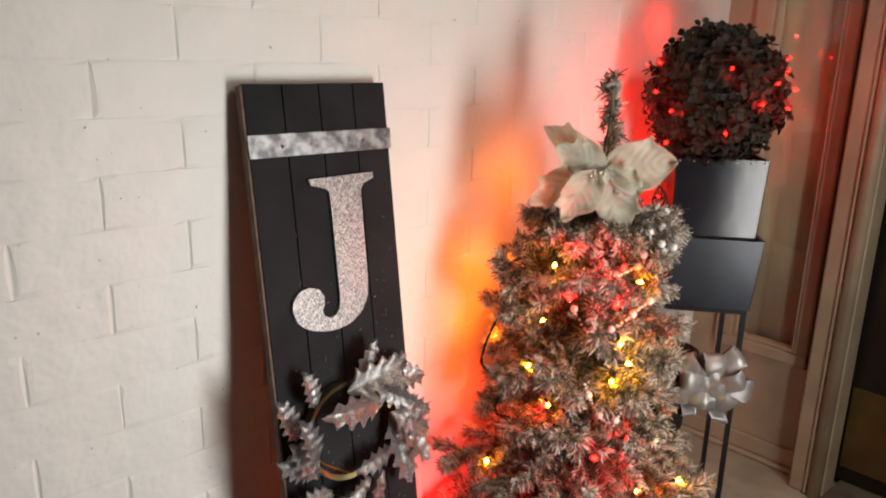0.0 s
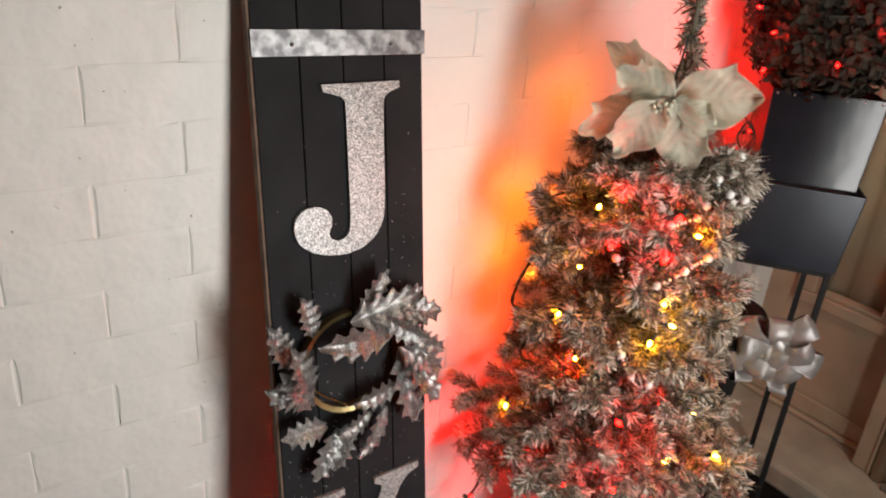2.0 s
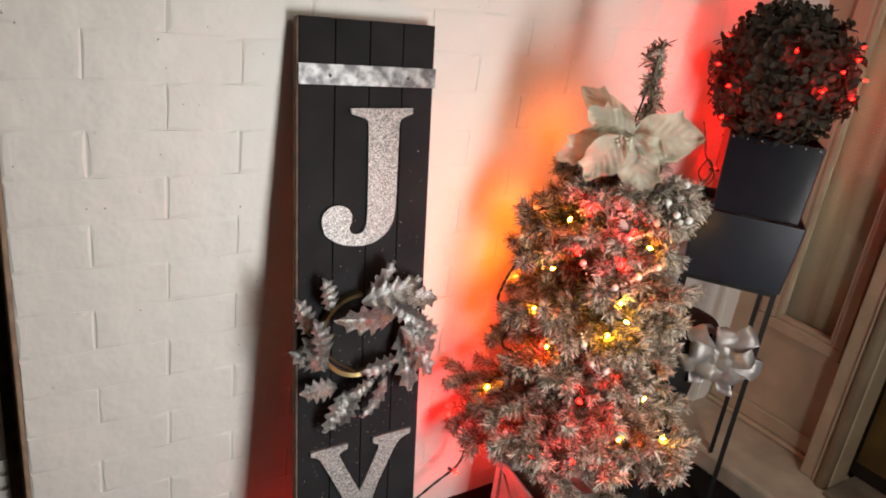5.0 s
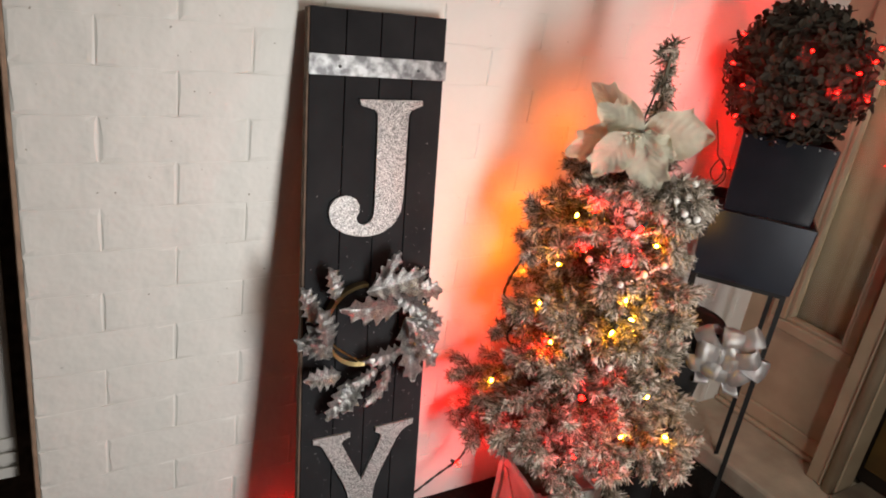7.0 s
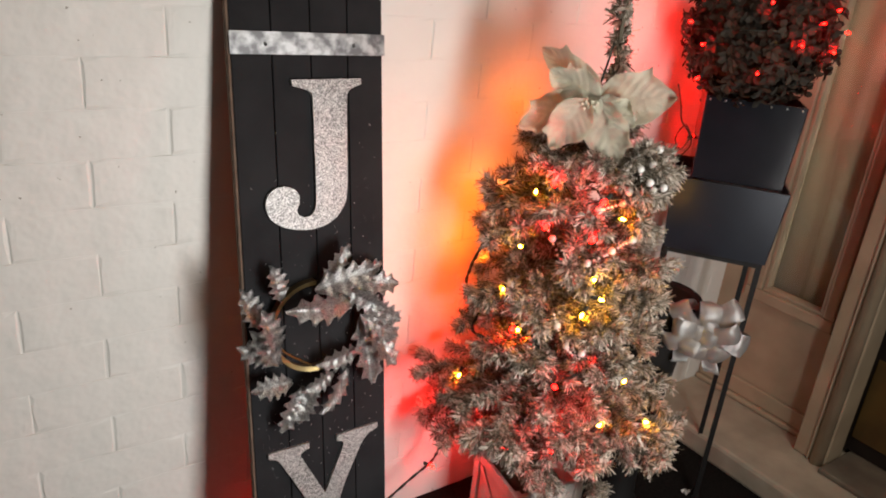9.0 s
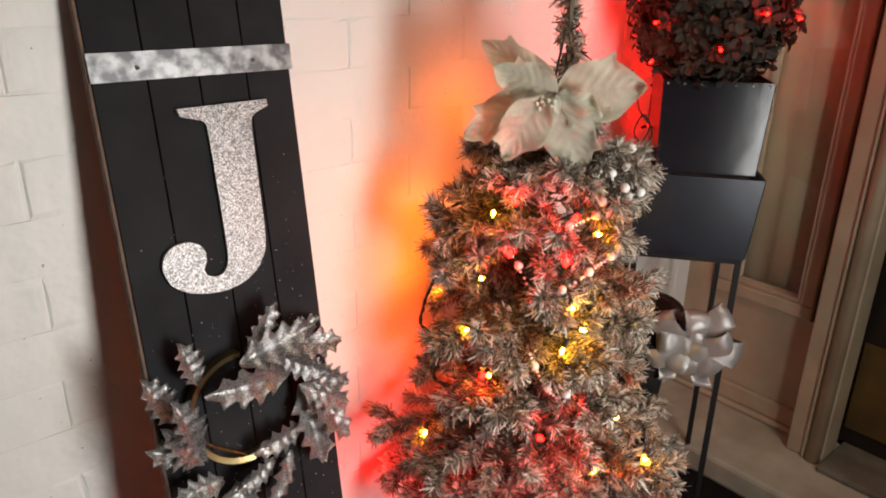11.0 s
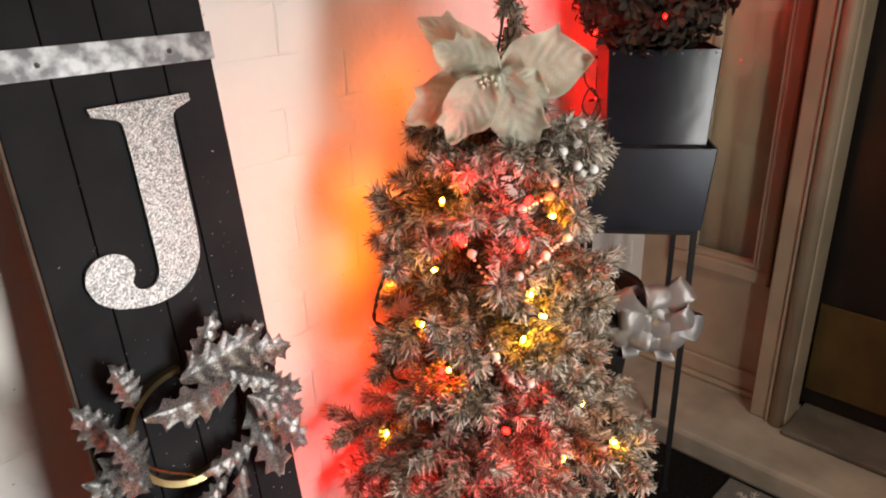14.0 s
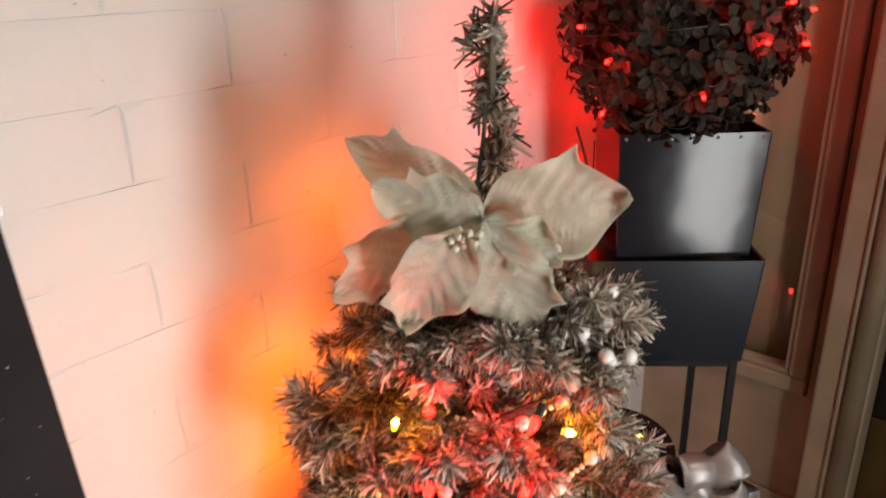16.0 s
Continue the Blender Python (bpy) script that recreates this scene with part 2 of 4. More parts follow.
# sidelight wall with its opening, post and door recess
part_wall = thing("wall_east", "cream painted timber wall beside the front door", "wall", kind="structure")
Y0, Y1, Z0, Z1 = 0.778, 0.968, 0.482, 2.02
JAMB = 0.6985
part("panel", box(EAST, EAST + 0.10, JAMB, WALL + 0.003, TOP, Z0 - 0.02), TRIM, part_wall)
part("panel", box(EAST, EAST + 0.10, Y1 + 0.02, WALL + 0.003, Z0 - 0.02, 2.6), TRIM, part_wall)
part("panel", box(EAST, EAST + 0.10, JAMB, Y1 + 0.02, Z1 + 0.02, 2.6), TRIM, part_wall)
part("panel", box(EAST, EAST + 0.10, JAMB, Y0 - 0.02, Z0 - 0.02, Z1 + 0.02), TRIM, part_wall)
part("jamb", box(EAST + 0.001, EAST + 0.10, 0.642, JAMB - 0.0005, TOP + 0.001, 2.6, 0.003), TRIM, part_wall)
part("rail", box(EAST - 0.013, EAST - 0.001, 0.702, WALL - 0.004, 0.094, 0.150, 0.005), TRIM, part_wall)
part("rail", box(EAST - 0.026, EAST - 0.001, 0.702, WALL - 0.004, TOP + 0.001, 0.093, 0.006), TRIM, part_wall)
post = part("post", box(2.170, EAST - 0.0005, 0.600, 0.6995, TOP + 0.001, 2.6, 0.005), TRIM, part_wall)
part("post_moulding", tube([(2.170, 0.624, TOP + 0.002), (2.170, 0.624, 2.599)], 0.019, 16), TRIM, part_wall, smooth=True)
part("post_moulding", box(2.163, 2.1698, 0.647, 0.655, TOP + 0.002, 2.599, 0.003), TRIM, part_wall)
part("wall_panel", box(EAST, EAST + 0.12, -4.0, -0.42, 0.0, 2.6), TRIM, part_wall)
part("header", box(EAST, EAST + 0.12, -0.42, 0.598, 2.12, 2.6), TRIM, part_wall)

window_1 = thing("window_1", "narrow sidelight window in a cream moulded frame", "window", kind="structure")
for a, b, c, d in ((Y0 - 0.044, Y1 + 0.064, Z0 - 0.046, Z0 - 0.006), (Y0 - 0.044, Y1 + 0.064, Z1 + 0.006, Z1 + 0.046), (Y0 - 0.044, Y0 - 0.006, Z0 - 0.006, Z1 + 0.006), (Y1 + 0.006, Y1 + 0.064, Z0 - 0.006, Z1 + 0.006)):
    part("casing", box(EAST - 0.018, EAST - 0.001, a, b, c, d, 0.006), TRIM, window_1)
for a, b, c, d in ((Y0 - 0.006, Y1 + 0.006, Z0 - 0.006, Z0 + 0.006), (Y0 - 0.006, Y1 + 0.006, Z1 - 0.006, Z1 + 0.006), (Y0 - 0.006, Y0 + 0.006, Z0 + 0.006, Z1 - 0.006), (Y1 - 0.006, Y1 + 0.006, Z0 + 0.006, Z1 - 0.006)):
    part("bead_moulding", box(EAST - 0.009, EAST + 0.03, a, b, c, d, 0.003), TRIM, window_1)
# thin dark line along the casing's near side and bottom
for a, b, c, d in ((Y0 - 0.0475, Y0 - 0.0442, Z0 - 0.050, Z1 + 0.046), (Y0 - 0.044, Y1 + 0.064, Z0 - 0.050, Z0 - 0.0462)):
    part("casing_line", box(EAST - 0.004, EAST - 0.0008, a, b, c, d), BARK, window_1, "thin dark line beside the casing")
pane = part("pane", box(EAST + 0.012, EAST + 0.016, Y0, Y1, Z0, Z1), PANE, window_1)
pane.visible_shadow = False

bm = bmesh.new()
row = []
for i in range(25):
    y = Y0 - 0.06 + (Y1 - Y0 + 0.12) * i / 24
    x = EAST + 0.06 + 0.004 * math.sin(i * 0.9)
    row.append([bm.verts.new((x, y, z)) for z in (Z0 - 0.06, Z1 + 0.06)])
for a, b in zip(row, row[1:]):
    bm.faces.new((a[0], b[0], b[1], a[1]))
curtain = solid("curtain", bm, CURTAIN, "olive brown curtain hanging behind the sidelight glass", "curtain", "", True)
curtain.modifiers.new("thick", "SOLIDIFY").thickness = 0.002
solid("wall_inner", box(2.55, 2.6, 0.4, 1.4, 0.0, 2.6), CURTAIN, "dim plain wall of the room behind the sidelight", "wall")

door_1 = thing("door_1", "dark brown front door with an aged brass kick plate", "door", kind="structure")
part("slab", box(2.30, 2.345, -0.418, 0.641, TOP + 0.02, 2.115, 0.003), DOORDARK, door_1)
part("kick_plate", box(2.293, 2.2985, -0.36, 0.603, 0.145, 0.411, 0.001), BRASS, door_1, "aged brass kick plate")
part("threshold", box(2.13, 2.36, -0.418, 0.598, TOP + 0.001, TOP + 0.018, 0.005), SILL, door_1, "weathered grey sill")
solid("trim", box(2.346, 2.40, -0.5, 0.7, TOP, 2.12), DOORDARK, "dark lining behind the front door", "trim")

# beyond the wall's bare end: white boards set back in a dark recess
solid("wall_end", box(0.086, 0.0948, WALL + 0.002, WALL + 0.2495, 0.0, 2.6, 0.002), RAWBRICK, "bare brown brick end of the painted wall", "wall")
board = thing("wall_board", "white painted vertical boards in a recess", "boarding", kind="structure")
for i in range(5):
    part("board", box(-0.117 + 0.036 * i, -0.082 + 0.036 * i, WALL + 0.062 - 0.003 * (i % 2), WALL + 0.14, 0.30 + 0.012 * abs(i - 1.5), 2.6, 0.006), SIDING, board)
for i in range(3):
    part("batten", box(-0.117, 0.062, WALL + 0.053, WALL + 0.0585, 0.32 + 0.035 * i, 0.345 + 0.035 * i, 0.002), SIDING, board)
solid("wall_west", box(-3.0, 0.0950, WALL + 0.25, WALL + 0.32, 0.0, 2.6), WOODEDGE, "brown boarded recess beside the painted wall", "wall")


# ---- sign ----
LEANBACK = math.degrees(math.atan(0.1435))
SIGN = Matrix.Translation((0.575, 0.9095, 0.0)) @ pose(0, 0, 0, -LEANBACK, 0, 0)
K = math.hypot(1, 0.1435)
TALL = 1.302 * K - 0.004
sign = thing("joy_sign", "tall black plank sign with silver glitter letters leaning on wall", "sign", SIGN)
for i in range(4):
    w = 0.293 / 4
    bm = box(i * w + 0.0008, (i + 1) * w - 0.0008, 0.0, 0.016, 0.004, TALL - random.uniform(0, 0.002), 0.0016)
    part("plank", bm, PLANK, sign)
part("edge_strip", box(-0.0035, 0.0002, 0.001, 0.0165, 0.005, TALL - 0.004), WOODEDGE, sign, "raw brown wood edge")
for z in (0.10, 0.65, 1.2):
    part("back_batten", box(0.02, 0.27, 0.0162, 0.0215, z, z + 0.05), WOODEDGE, sign)
band = part("metal_band", box(-0.001, 0.297, -0.0022, -0.0004, 1.176 * K, 1.214 * K, 0.0006), GALV, sign, "mottled galvanised metal band")
for x in (0.062, 0.232):
    part("nail", ball(0.0035), GALV, band, m=pose(x, -0.003, 1.193 * K))

J_SHAPE = [(0, 307), (142, 309), (143, 297), (117, 287), (111, 273), (110, 83), (105, 51), (90, 25), (65, 7), (35, 0), (5, 2), (-28, 12), (-51, 31), (-60, 58), (-55, 80), (-40, 94), (-18, 97), (0, 89), (9, 73), (8, 57), (1, 45), (6, 33), (19, 27), (32, 31), (41, 45), (43, 68), (42, 273), (37, 285), (3, 295)]
Y_SHAPE = [(0, 277), (86, 277), (86, 265), (68, 259), (66, 252), (118, 150), (163, 248), (162, 256), (148, 263), (148, 275), (244, 277), (244, 265), (222, 258), (206, 244), (148, 128), (148, 24), (154, 14), (172, 10), (172, 0), (66, 0), (66, 10), (84, 14), (90, 24), (90, 120), (26, 246), (16, 260), (0, 266)]


def rounded(shape, scale, tall=0.001):
    pts = [Vector((x, y, 0)) for x, y in shape]
    out = []
    for i, p in enumerate(pts):
        a, b = pts[i - 1], pts[(i + 1) % len(pts)]
        if (p - a).normalized().dot((b - p).normalized()) > 0.55:
            q0, q1 = a.lerp(p, 0.72), p.lerp(b, 0.28)
            out += [q0, (q0 + q1 + 2 * p) / 4, q1]
        else:
            out.append(p)
    return [(v.x * scale, v.y * tall) for v in out]


part("letter_j", plate(rounded(J_SHAPE, 0.00098, 0.0009), 0.006), GLITTER, sign, "silver glitter letter J", m=pose(0.104, -0.0004, 0.860 * K))
part("letter_y", plate(rounded(Y_SHAPE, 0.00100), 0.006), GLITTER, sign, "silver glitter letter Y", m=pose(0.027, -0.0004, 0.147 * K))

bm = bmesh.new()
rnd = random.Random(3)
for _ in range(330):
    x, z, s = rnd.uniform(0.01, 0.28), rnd.triangular(0.25, 1.1, 0.48), rnd.uniform(0.0004, 0.0012)
    bm.faces.new([bm.verts.new((x + s * math.cos(a), -0.0006 - 0.0003 * (k % 2), z + s * math.sin(a))) for k, a in enumerate((0, 1.6, 3.1, 4.7))])
tagged(part("glitter_flecks", bm, GLITTER, sign), kind="stuff")

# ---- wreath that stands for the O ----
wreath = thing("holly_wreath", "silver glittered holly leaf wreath hung on the black sign", "wreath", SIGN @ pose(0.130, -0.010, 0.680))


def holly(length, width, curl, seed):
    """A spiny, quilted holly leaf along +x in the xz plane, facing -y."""
    rnd = random.Random(seed)
    bm = bmesh.new()
    n, c = 24, 5
    teeth = [0.20, 0.40, 0.60, 0.79]
    rows = []
    for i in range(n + 1):
        t = i / n
        near = min(abs(t - q) for q in teeth)
        spike = max(0.0, 1 - near / 0.095)
        body = width * math.sin(math.pi * min(1.0, 0.06 + 0.90 * t ** 0.85)) ** 0.8
        w = max(0.0008, body * (0.62 + 0.66 * spike ** 1.5))
        y = -curl * math.sin(math.pi * t * 0.9) * length * 0.22
        row = []
        for k in range(-c, c + 1):
            f = abs(k / c)
            quilt = 0.0020 * math.cos(2 * math.pi * (t - 0.16 * f) / 0.2) * math.sin(math.pi * min(1, f * 1.05)) * rnd.uniform(0.6, 1.3)
            keel = 0.0026 * math.exp(-(f * 5) ** 2)
            cup = -0.22 * width * f * f + (0.004 * rnd.uniform(-0.8, 1) * spike if f == 1 else 0)
            row.append(bm.verts.new((t * length + f ** 3 * spike * 0.055 * length, y + quilt + keel + cup, w * k / c)))
        rows.append(row)
    for a, b in zip(rows, rows[1:]):
        for k in range(2 * c):
            bm.faces.new((a[k], a[k + 1], b[k + 1], b[k]))
    bmesh.ops.solidify(bm, geom=list(bm.faces), thickness=0.0009)
    return bm


# base and tip of each leaf on the sign's face
LEAVES = [(0.212, 0.713, 0.067, 0.727), (0.221, 0.612, 0.127, 0.604), (0.017, 0.701, -0.019, 0.780), (0.049, 0.621, -0.004, 0.699), (0.072, 0.582, -0.007, 0.581), (0.122, 0.560, 0.082, 0.490), (0.063, 0.743, 0.042, 0.813), (0.232, 0.671, 0.291, 0.567),
          (0.141, 0.770, 0.196, 0.837), (0.044, 0.651, 0.010, 0.742), (0.045, 0.631, -0.031, 0.677), (0.098, 0.561, 0.047, 0.482), (0.191, 0.579, 0.126, 0.504), (0.160, 0.579, 0.091, 0.560), (0.126, 0.756, 0.251, 0.785), (0.196, 0.769, 0.273, 0.788), (0.209, 0.752, 0.304, 0.741), (0.198, 0.743, 0.270, 0.697), (0.229, 0.711, 0.307, 0.666), (0.221, 0.688, 0.301, 0.627), (0.228, 0.679, 0.244, 0.540)]
for i, (x0, z0, x1, z1) in enumerate(LEAVES):
    long = math.hypot(x1 - x0, z1 - z0)
    m = pose(x0 - 0.130, -0.004 - 0.0042 * (i % 5), z0 - 0.680) @ pose(0, 0, 0, 0, -math.degrees(math.atan2(z1 - z0, x1 - x0)), 0) @ pose(0, 0, 0, random.uniform(-22, 22), 0, random.uniform(-12, 0))
    part("leaf", holly(long * 1.04, min(0.032, 0.012 + long * 0.15), random.uniform(0.1, 0.5), i), LEAFSILVER, wreath, m=m, smooth=True)
for start, stop, r in ((88, 182, 0.088), (205, 300, 0.088)):
    pts = [(r * math.cos(radians(a)), -0.006, r * math.sin(radians(a))) for a in range(start, stop + 1, 6)]
    bm = bmesh.new()
    rr = [[bm.verts.new((x * s, y + d, z * s)) for s, d in ((0.95, -0.004), (1.05, -0.007), (1.05, 0.012), (0.95, 0.012))] for x, y, z in pts]
    for a, b in zip(rr, rr[1:]):
        for k in range(4):
            bm.faces.new((a[k], b[k], b[(k + 1) % 4], a[(k + 1) % 4]))
    bm.faces.new(rr[0])
    bm.faces.new(rr[-1][::-1])
    part("ring", bm, BRONZE, wreath, "bronze coloured ring", smooth=False)
part("stem", tube(smooth_path([(-0.085, -0.004, 0.03), (-0.080, -0.008, 0.0), (-0.066, -0.006, -0.04), (-0.01, -0.006, -0.082)]), 0.002), BRONZE, wreath)

# ---- crate ----
CX, CY = 1.253, 0.893
crate = thing("planter_crate", "small white wooden crate planter with crossed slats", "planter", pose(CX, CY, 0, 0, 0, -8))
H = 0.215
for turn in range(4):
    m = pose(0, 0, 0, 0, 0, 90 * turn)
    part("panel", box(-0.084, 0.084, -0.090, -0.082, 0.014, H - 0.008), CRATEWHITE, crate, m=m)
    part("corner_post", box(-0.0985, -0.076, -0.0985, -0.076, 0.0, H, 0.002), CRATEWHITE, crate, m=m)
    part("rail", box(-0.0755, 0.0755, -0.0965, -0.0905, H - 0.026, H - 0.001, 0.0015), CRATEWHITE, crate, m=m)
    part("rail", box(-0.0755, 0.0755, -0.0965, -0.0905, 0.014, 0.036, 0.0015), CRATEWHITE, crate, m=m)
    for s in (1, -1):
        part("cross_slat", box(-0.098, 0.098, -0.0945 - 0.001 * s, -0.0903, -0.008, 0.008, 0.001), CRATEWHITE, crate, m=m @ pose(0, 0, H / 2 + 0.005, 0, 44 * s, 0))
part("filling", box(-0.081, 0.081, -0.081, 0.081, 0.02, H - 0.045), BARK, crate)

# ---- frosted tree ----
tree = thing("christmas_tree", "small frosted artificial pine tree standing in a white crate", "tree", pose(CX, CY - 0.008, 0))
part("trunk", tube([(0, 0, 0.171), (0, 0, 0.6), (-0.004, -0.02, 1.05), (-0.004, -0.04, 1.20)], 0.013, 8, taper=0.5), BARK, tree)


def needle_spray(bm, line, length, count, rnd, thick=0.00095, spread=0.9, slot=0):
    """Fine needles round a line, leaning towards its end."""
    line = [Vector(p) for p in line]
    for _ in range(count):
        f = rnd.random() ** 0.9 * (len(line) - 1)
        i = min(int(f), len(line) - 2)
        p = line[i].lerp(line[i + 1], f - i)
        ahead = (line[i + 1] - line[i]).normalized()
        side = ahead.orthogonal().normalized()
        a = rnd.uniform(0, 2 * math.pi)
        out = (Matrix.Rotation(a, 3, ahead) @ side)
        way = (ahead * rnd.uniform(0.35, 1.0) + out * spread * rnd.uniform(0.6, 1.2)).normalized()
        long = length * rnd.uniform(0.5, 1.25)
        u = Matrix.Rotation(rnd.uniform(0, 3.14), 3, way) @ (way.orthogonal().normalized() * thick)
        bend = Vector((rnd.uniform(-1, 1), rnd.uniform(-1, 1), rnd.uniform(-1.2, 0.6))) * long * 0.28
        rows = [(bm.verts.new(q - u * f), bm.verts.new(q + u * f)) for q, f in ((p, 0.8), (p + way * long * 0.55, 1.0), (p + way * long + bend, 0.7))]
        for a, c in zip(rows, rows[1:]):
            bm.faces.new((a[0], a[1], c[1], c[0])).material_index = slot


def branch_mesh(long, droop, seed, pairs=3, fan=0.34):
    """A wired bough with side twigs, each a dense brush of short flocked needles."""
    rnd = random.Random(seed)
    bm = bmesh.new()
    line = [Vector((long * t, rnd.uniform(-1, 1) * 0.007 * t, -droop * t * t + 0.010 * math.sin(3 * t + seed))) for t in (0, 0.2, 0.4, 0.6, 0.8, 1.0)]
    tube(line, 0.0024, 5, bm, 0.6)
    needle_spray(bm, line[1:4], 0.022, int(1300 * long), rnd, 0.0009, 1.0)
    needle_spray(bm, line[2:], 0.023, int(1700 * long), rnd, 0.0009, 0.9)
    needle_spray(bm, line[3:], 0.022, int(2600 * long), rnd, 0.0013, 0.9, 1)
    for k in range(pairs * 2):
        t = 0.30 + 0.52 * (k // 2) / max(1, pairs - 1) + rnd.uniform(-0.05, 0.05)
        f = min(4.99, t * 5)
        p = line[int(f)].lerp(line[int(f) + 1], f - int(f))
        s = 1 if k % 2 else -1
        reach = max(0.045, long * fan * rnd.uniform(0.75, 1.2) * (1.15 - 0.45 * t))
        way = Vector((rnd.uniform(0.6, 0.95), s * rnd.uniform(0.5, 0.85), rnd.uniform(-0.24, 0.26))).normalized()
        twig = [p, p + way * reach * 0.5, p + way * reach + Vector((0, 0, rnd.uniform(-0.2, 0.08) * reach))]
        tube(twig, 0.0016, 4, bm, 0.6)
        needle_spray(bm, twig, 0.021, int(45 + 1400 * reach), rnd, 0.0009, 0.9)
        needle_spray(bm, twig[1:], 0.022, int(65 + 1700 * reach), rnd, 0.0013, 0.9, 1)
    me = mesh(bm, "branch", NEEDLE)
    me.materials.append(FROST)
    return me


BRANCHES = {}
rnd = random.Random(5)
# height of the roots, reach, number, fall of the tips; the long tiers stand clear of one another
TIERS = [(0.395, 0.33, 11, 6), (0.44, 0.15, 6, -6), (0.52, 0.295, 10, 5), (0.57, 0.13, 5, -10), (0.645, 0.250, 9, 4), (0.69, 0.12, 5, -12), (0.755, 0.228, 9, 3), (0.80, 0.10, 4, -14), (0.85, 0.205, 8, 2), (0.945, 0.200, 8, 2), (1.00, 0.10, 5, -8), (1.025, 0.140, 6, -4), (1.07, 0.065, 5, -25)]
for tier, (z, reach, count, fall) in enumerate(TIERS):
    for k in range(count):
        yaw = 360 * (k + 0.37 * tier) / count + rnd.uniform(-13, 13)
        r = reach * rnd.uniform(0.84, 1.08)
        front = 175 < yaw % 360 < 305
        if tier == 0 and front:
            r *= 0.66
        back = math.sin(radians(yaw))
        if back > 0.05:
            r = min(r, 0.215 / back)
        long = max(0.06, round(r / 0.03) * 0.03)
        key = (long, rnd.randrange(3))
        if key not in BRANCHES:
            BRANCHES[key] = branch_mesh(long, 0.12 * long, key[1] * 77 + int(long * 1000))
        ob = new("branch", BRANCHES[key])
        ob.parent = tree
        ob.matrix_basis = pose(-0.012 * z, -0.022 * z, z + rnd.uniform(-0.014, 0.014), 0, 0, yaw) @ pose(0, 0, 0, rnd.uniform(-40, 40), (-4 if tier == 0 and front else fall) + rnd.uniform(-6, 6), 0) @ Matrix.Scale(r / long, 4)
# low branches that hang in front of the crate
for tx, ty, tz, sag in ((1.150, 0.705, 0.235, 0.03), (1.325, 0.590, 0.175, 0.05), (1.43, 0.64, 0.35, 0.02), (1.465, 0.67, 0.40, 0.01), (1.025, 1.06, 0.345, 0.0), (1.015, 0.98, 0.34, 0.0), (1.05, 0.90, 0.36, 0.01)):
    d = Vector((tx - CX, ty - (CY - 0.008), tz - 0.40))
    bough = branch_mesh(d.length, sag, int(tx * 1000), 3, 0.12 if tz < 0.3 else 0.26)
    ob = new("branch", bough)
    ob.parent = tree
    ob.matrix_basis = Matrix.Translation((0, 0, 0.40)) @ d.to_track_quat("X", "Z").to_matrix().to_4x4()
# short boughs under the flower
for tx, ty, tz in ((1.262, 0.712, 1.055), (1.300, 0.708, 1.020), (1.330, 0.730, 0.985), (1.245, 0.700, 0.990)):
    d = Vector((tx - CX + 0.01, ty - CY + 0.035, tz - 0.97))
    ob = new("branch", branch_mesh(d.length, 0.01, int(tx * 1000), 3, 0.34))
    ob.parent = tree
    ob.matrix_basis = Matrix.Translation((-0.01, -0.027, 0.97)) @ d.to_track_quat("X", "Z").to_matrix().to_4x4()
# the bare leader at the top
bm = bmesh.new()
lead = [Vector((-0.004, -0.04, 1.13)), Vector((0.002, -0.042, 1.20)), Vector((-0.003, -0.043, 1.26)), Vector((0.0, -0.042, 1.318))]
tube(lead, 0.004, 5, bm)
for k in range(34):
    f = 3 * (k + rnd.random()) / 34
    root = lead[int(f)].lerp(lead[min(3, int(f) + 1)], f - int(f))
    a = rnd.uniform(0, 6.28)
    way = Vector((math.cos(a), math.sin(a), rnd.uniform(-0.4, 0.8))).normalized() * rnd.uniform(0.010, 0.026)
    needle_spray(bm, [root, root + way], rnd.uniform(0.014, 0.024), 34, rnd, 0.0016, 1.1, 1 if k % 3 else 0)
part("leader", bm, NEEDLE, tree).data.materials.append(FROST)

# ---- poinsettia ----
VIEW = Matrix(((0.69, 0.0, -0.72), (-0.72, 0.0, -0.69), (0.0, 1.0, 0.0))).to_4x4()
flower = thing("poinsettia", "large cream velvet artificial poinsettia on the tree top", "flower", Matrix.Translation((1.178, 0.808, 1.148)) @ VIEW @ Matrix.Scale(0.95, 4))


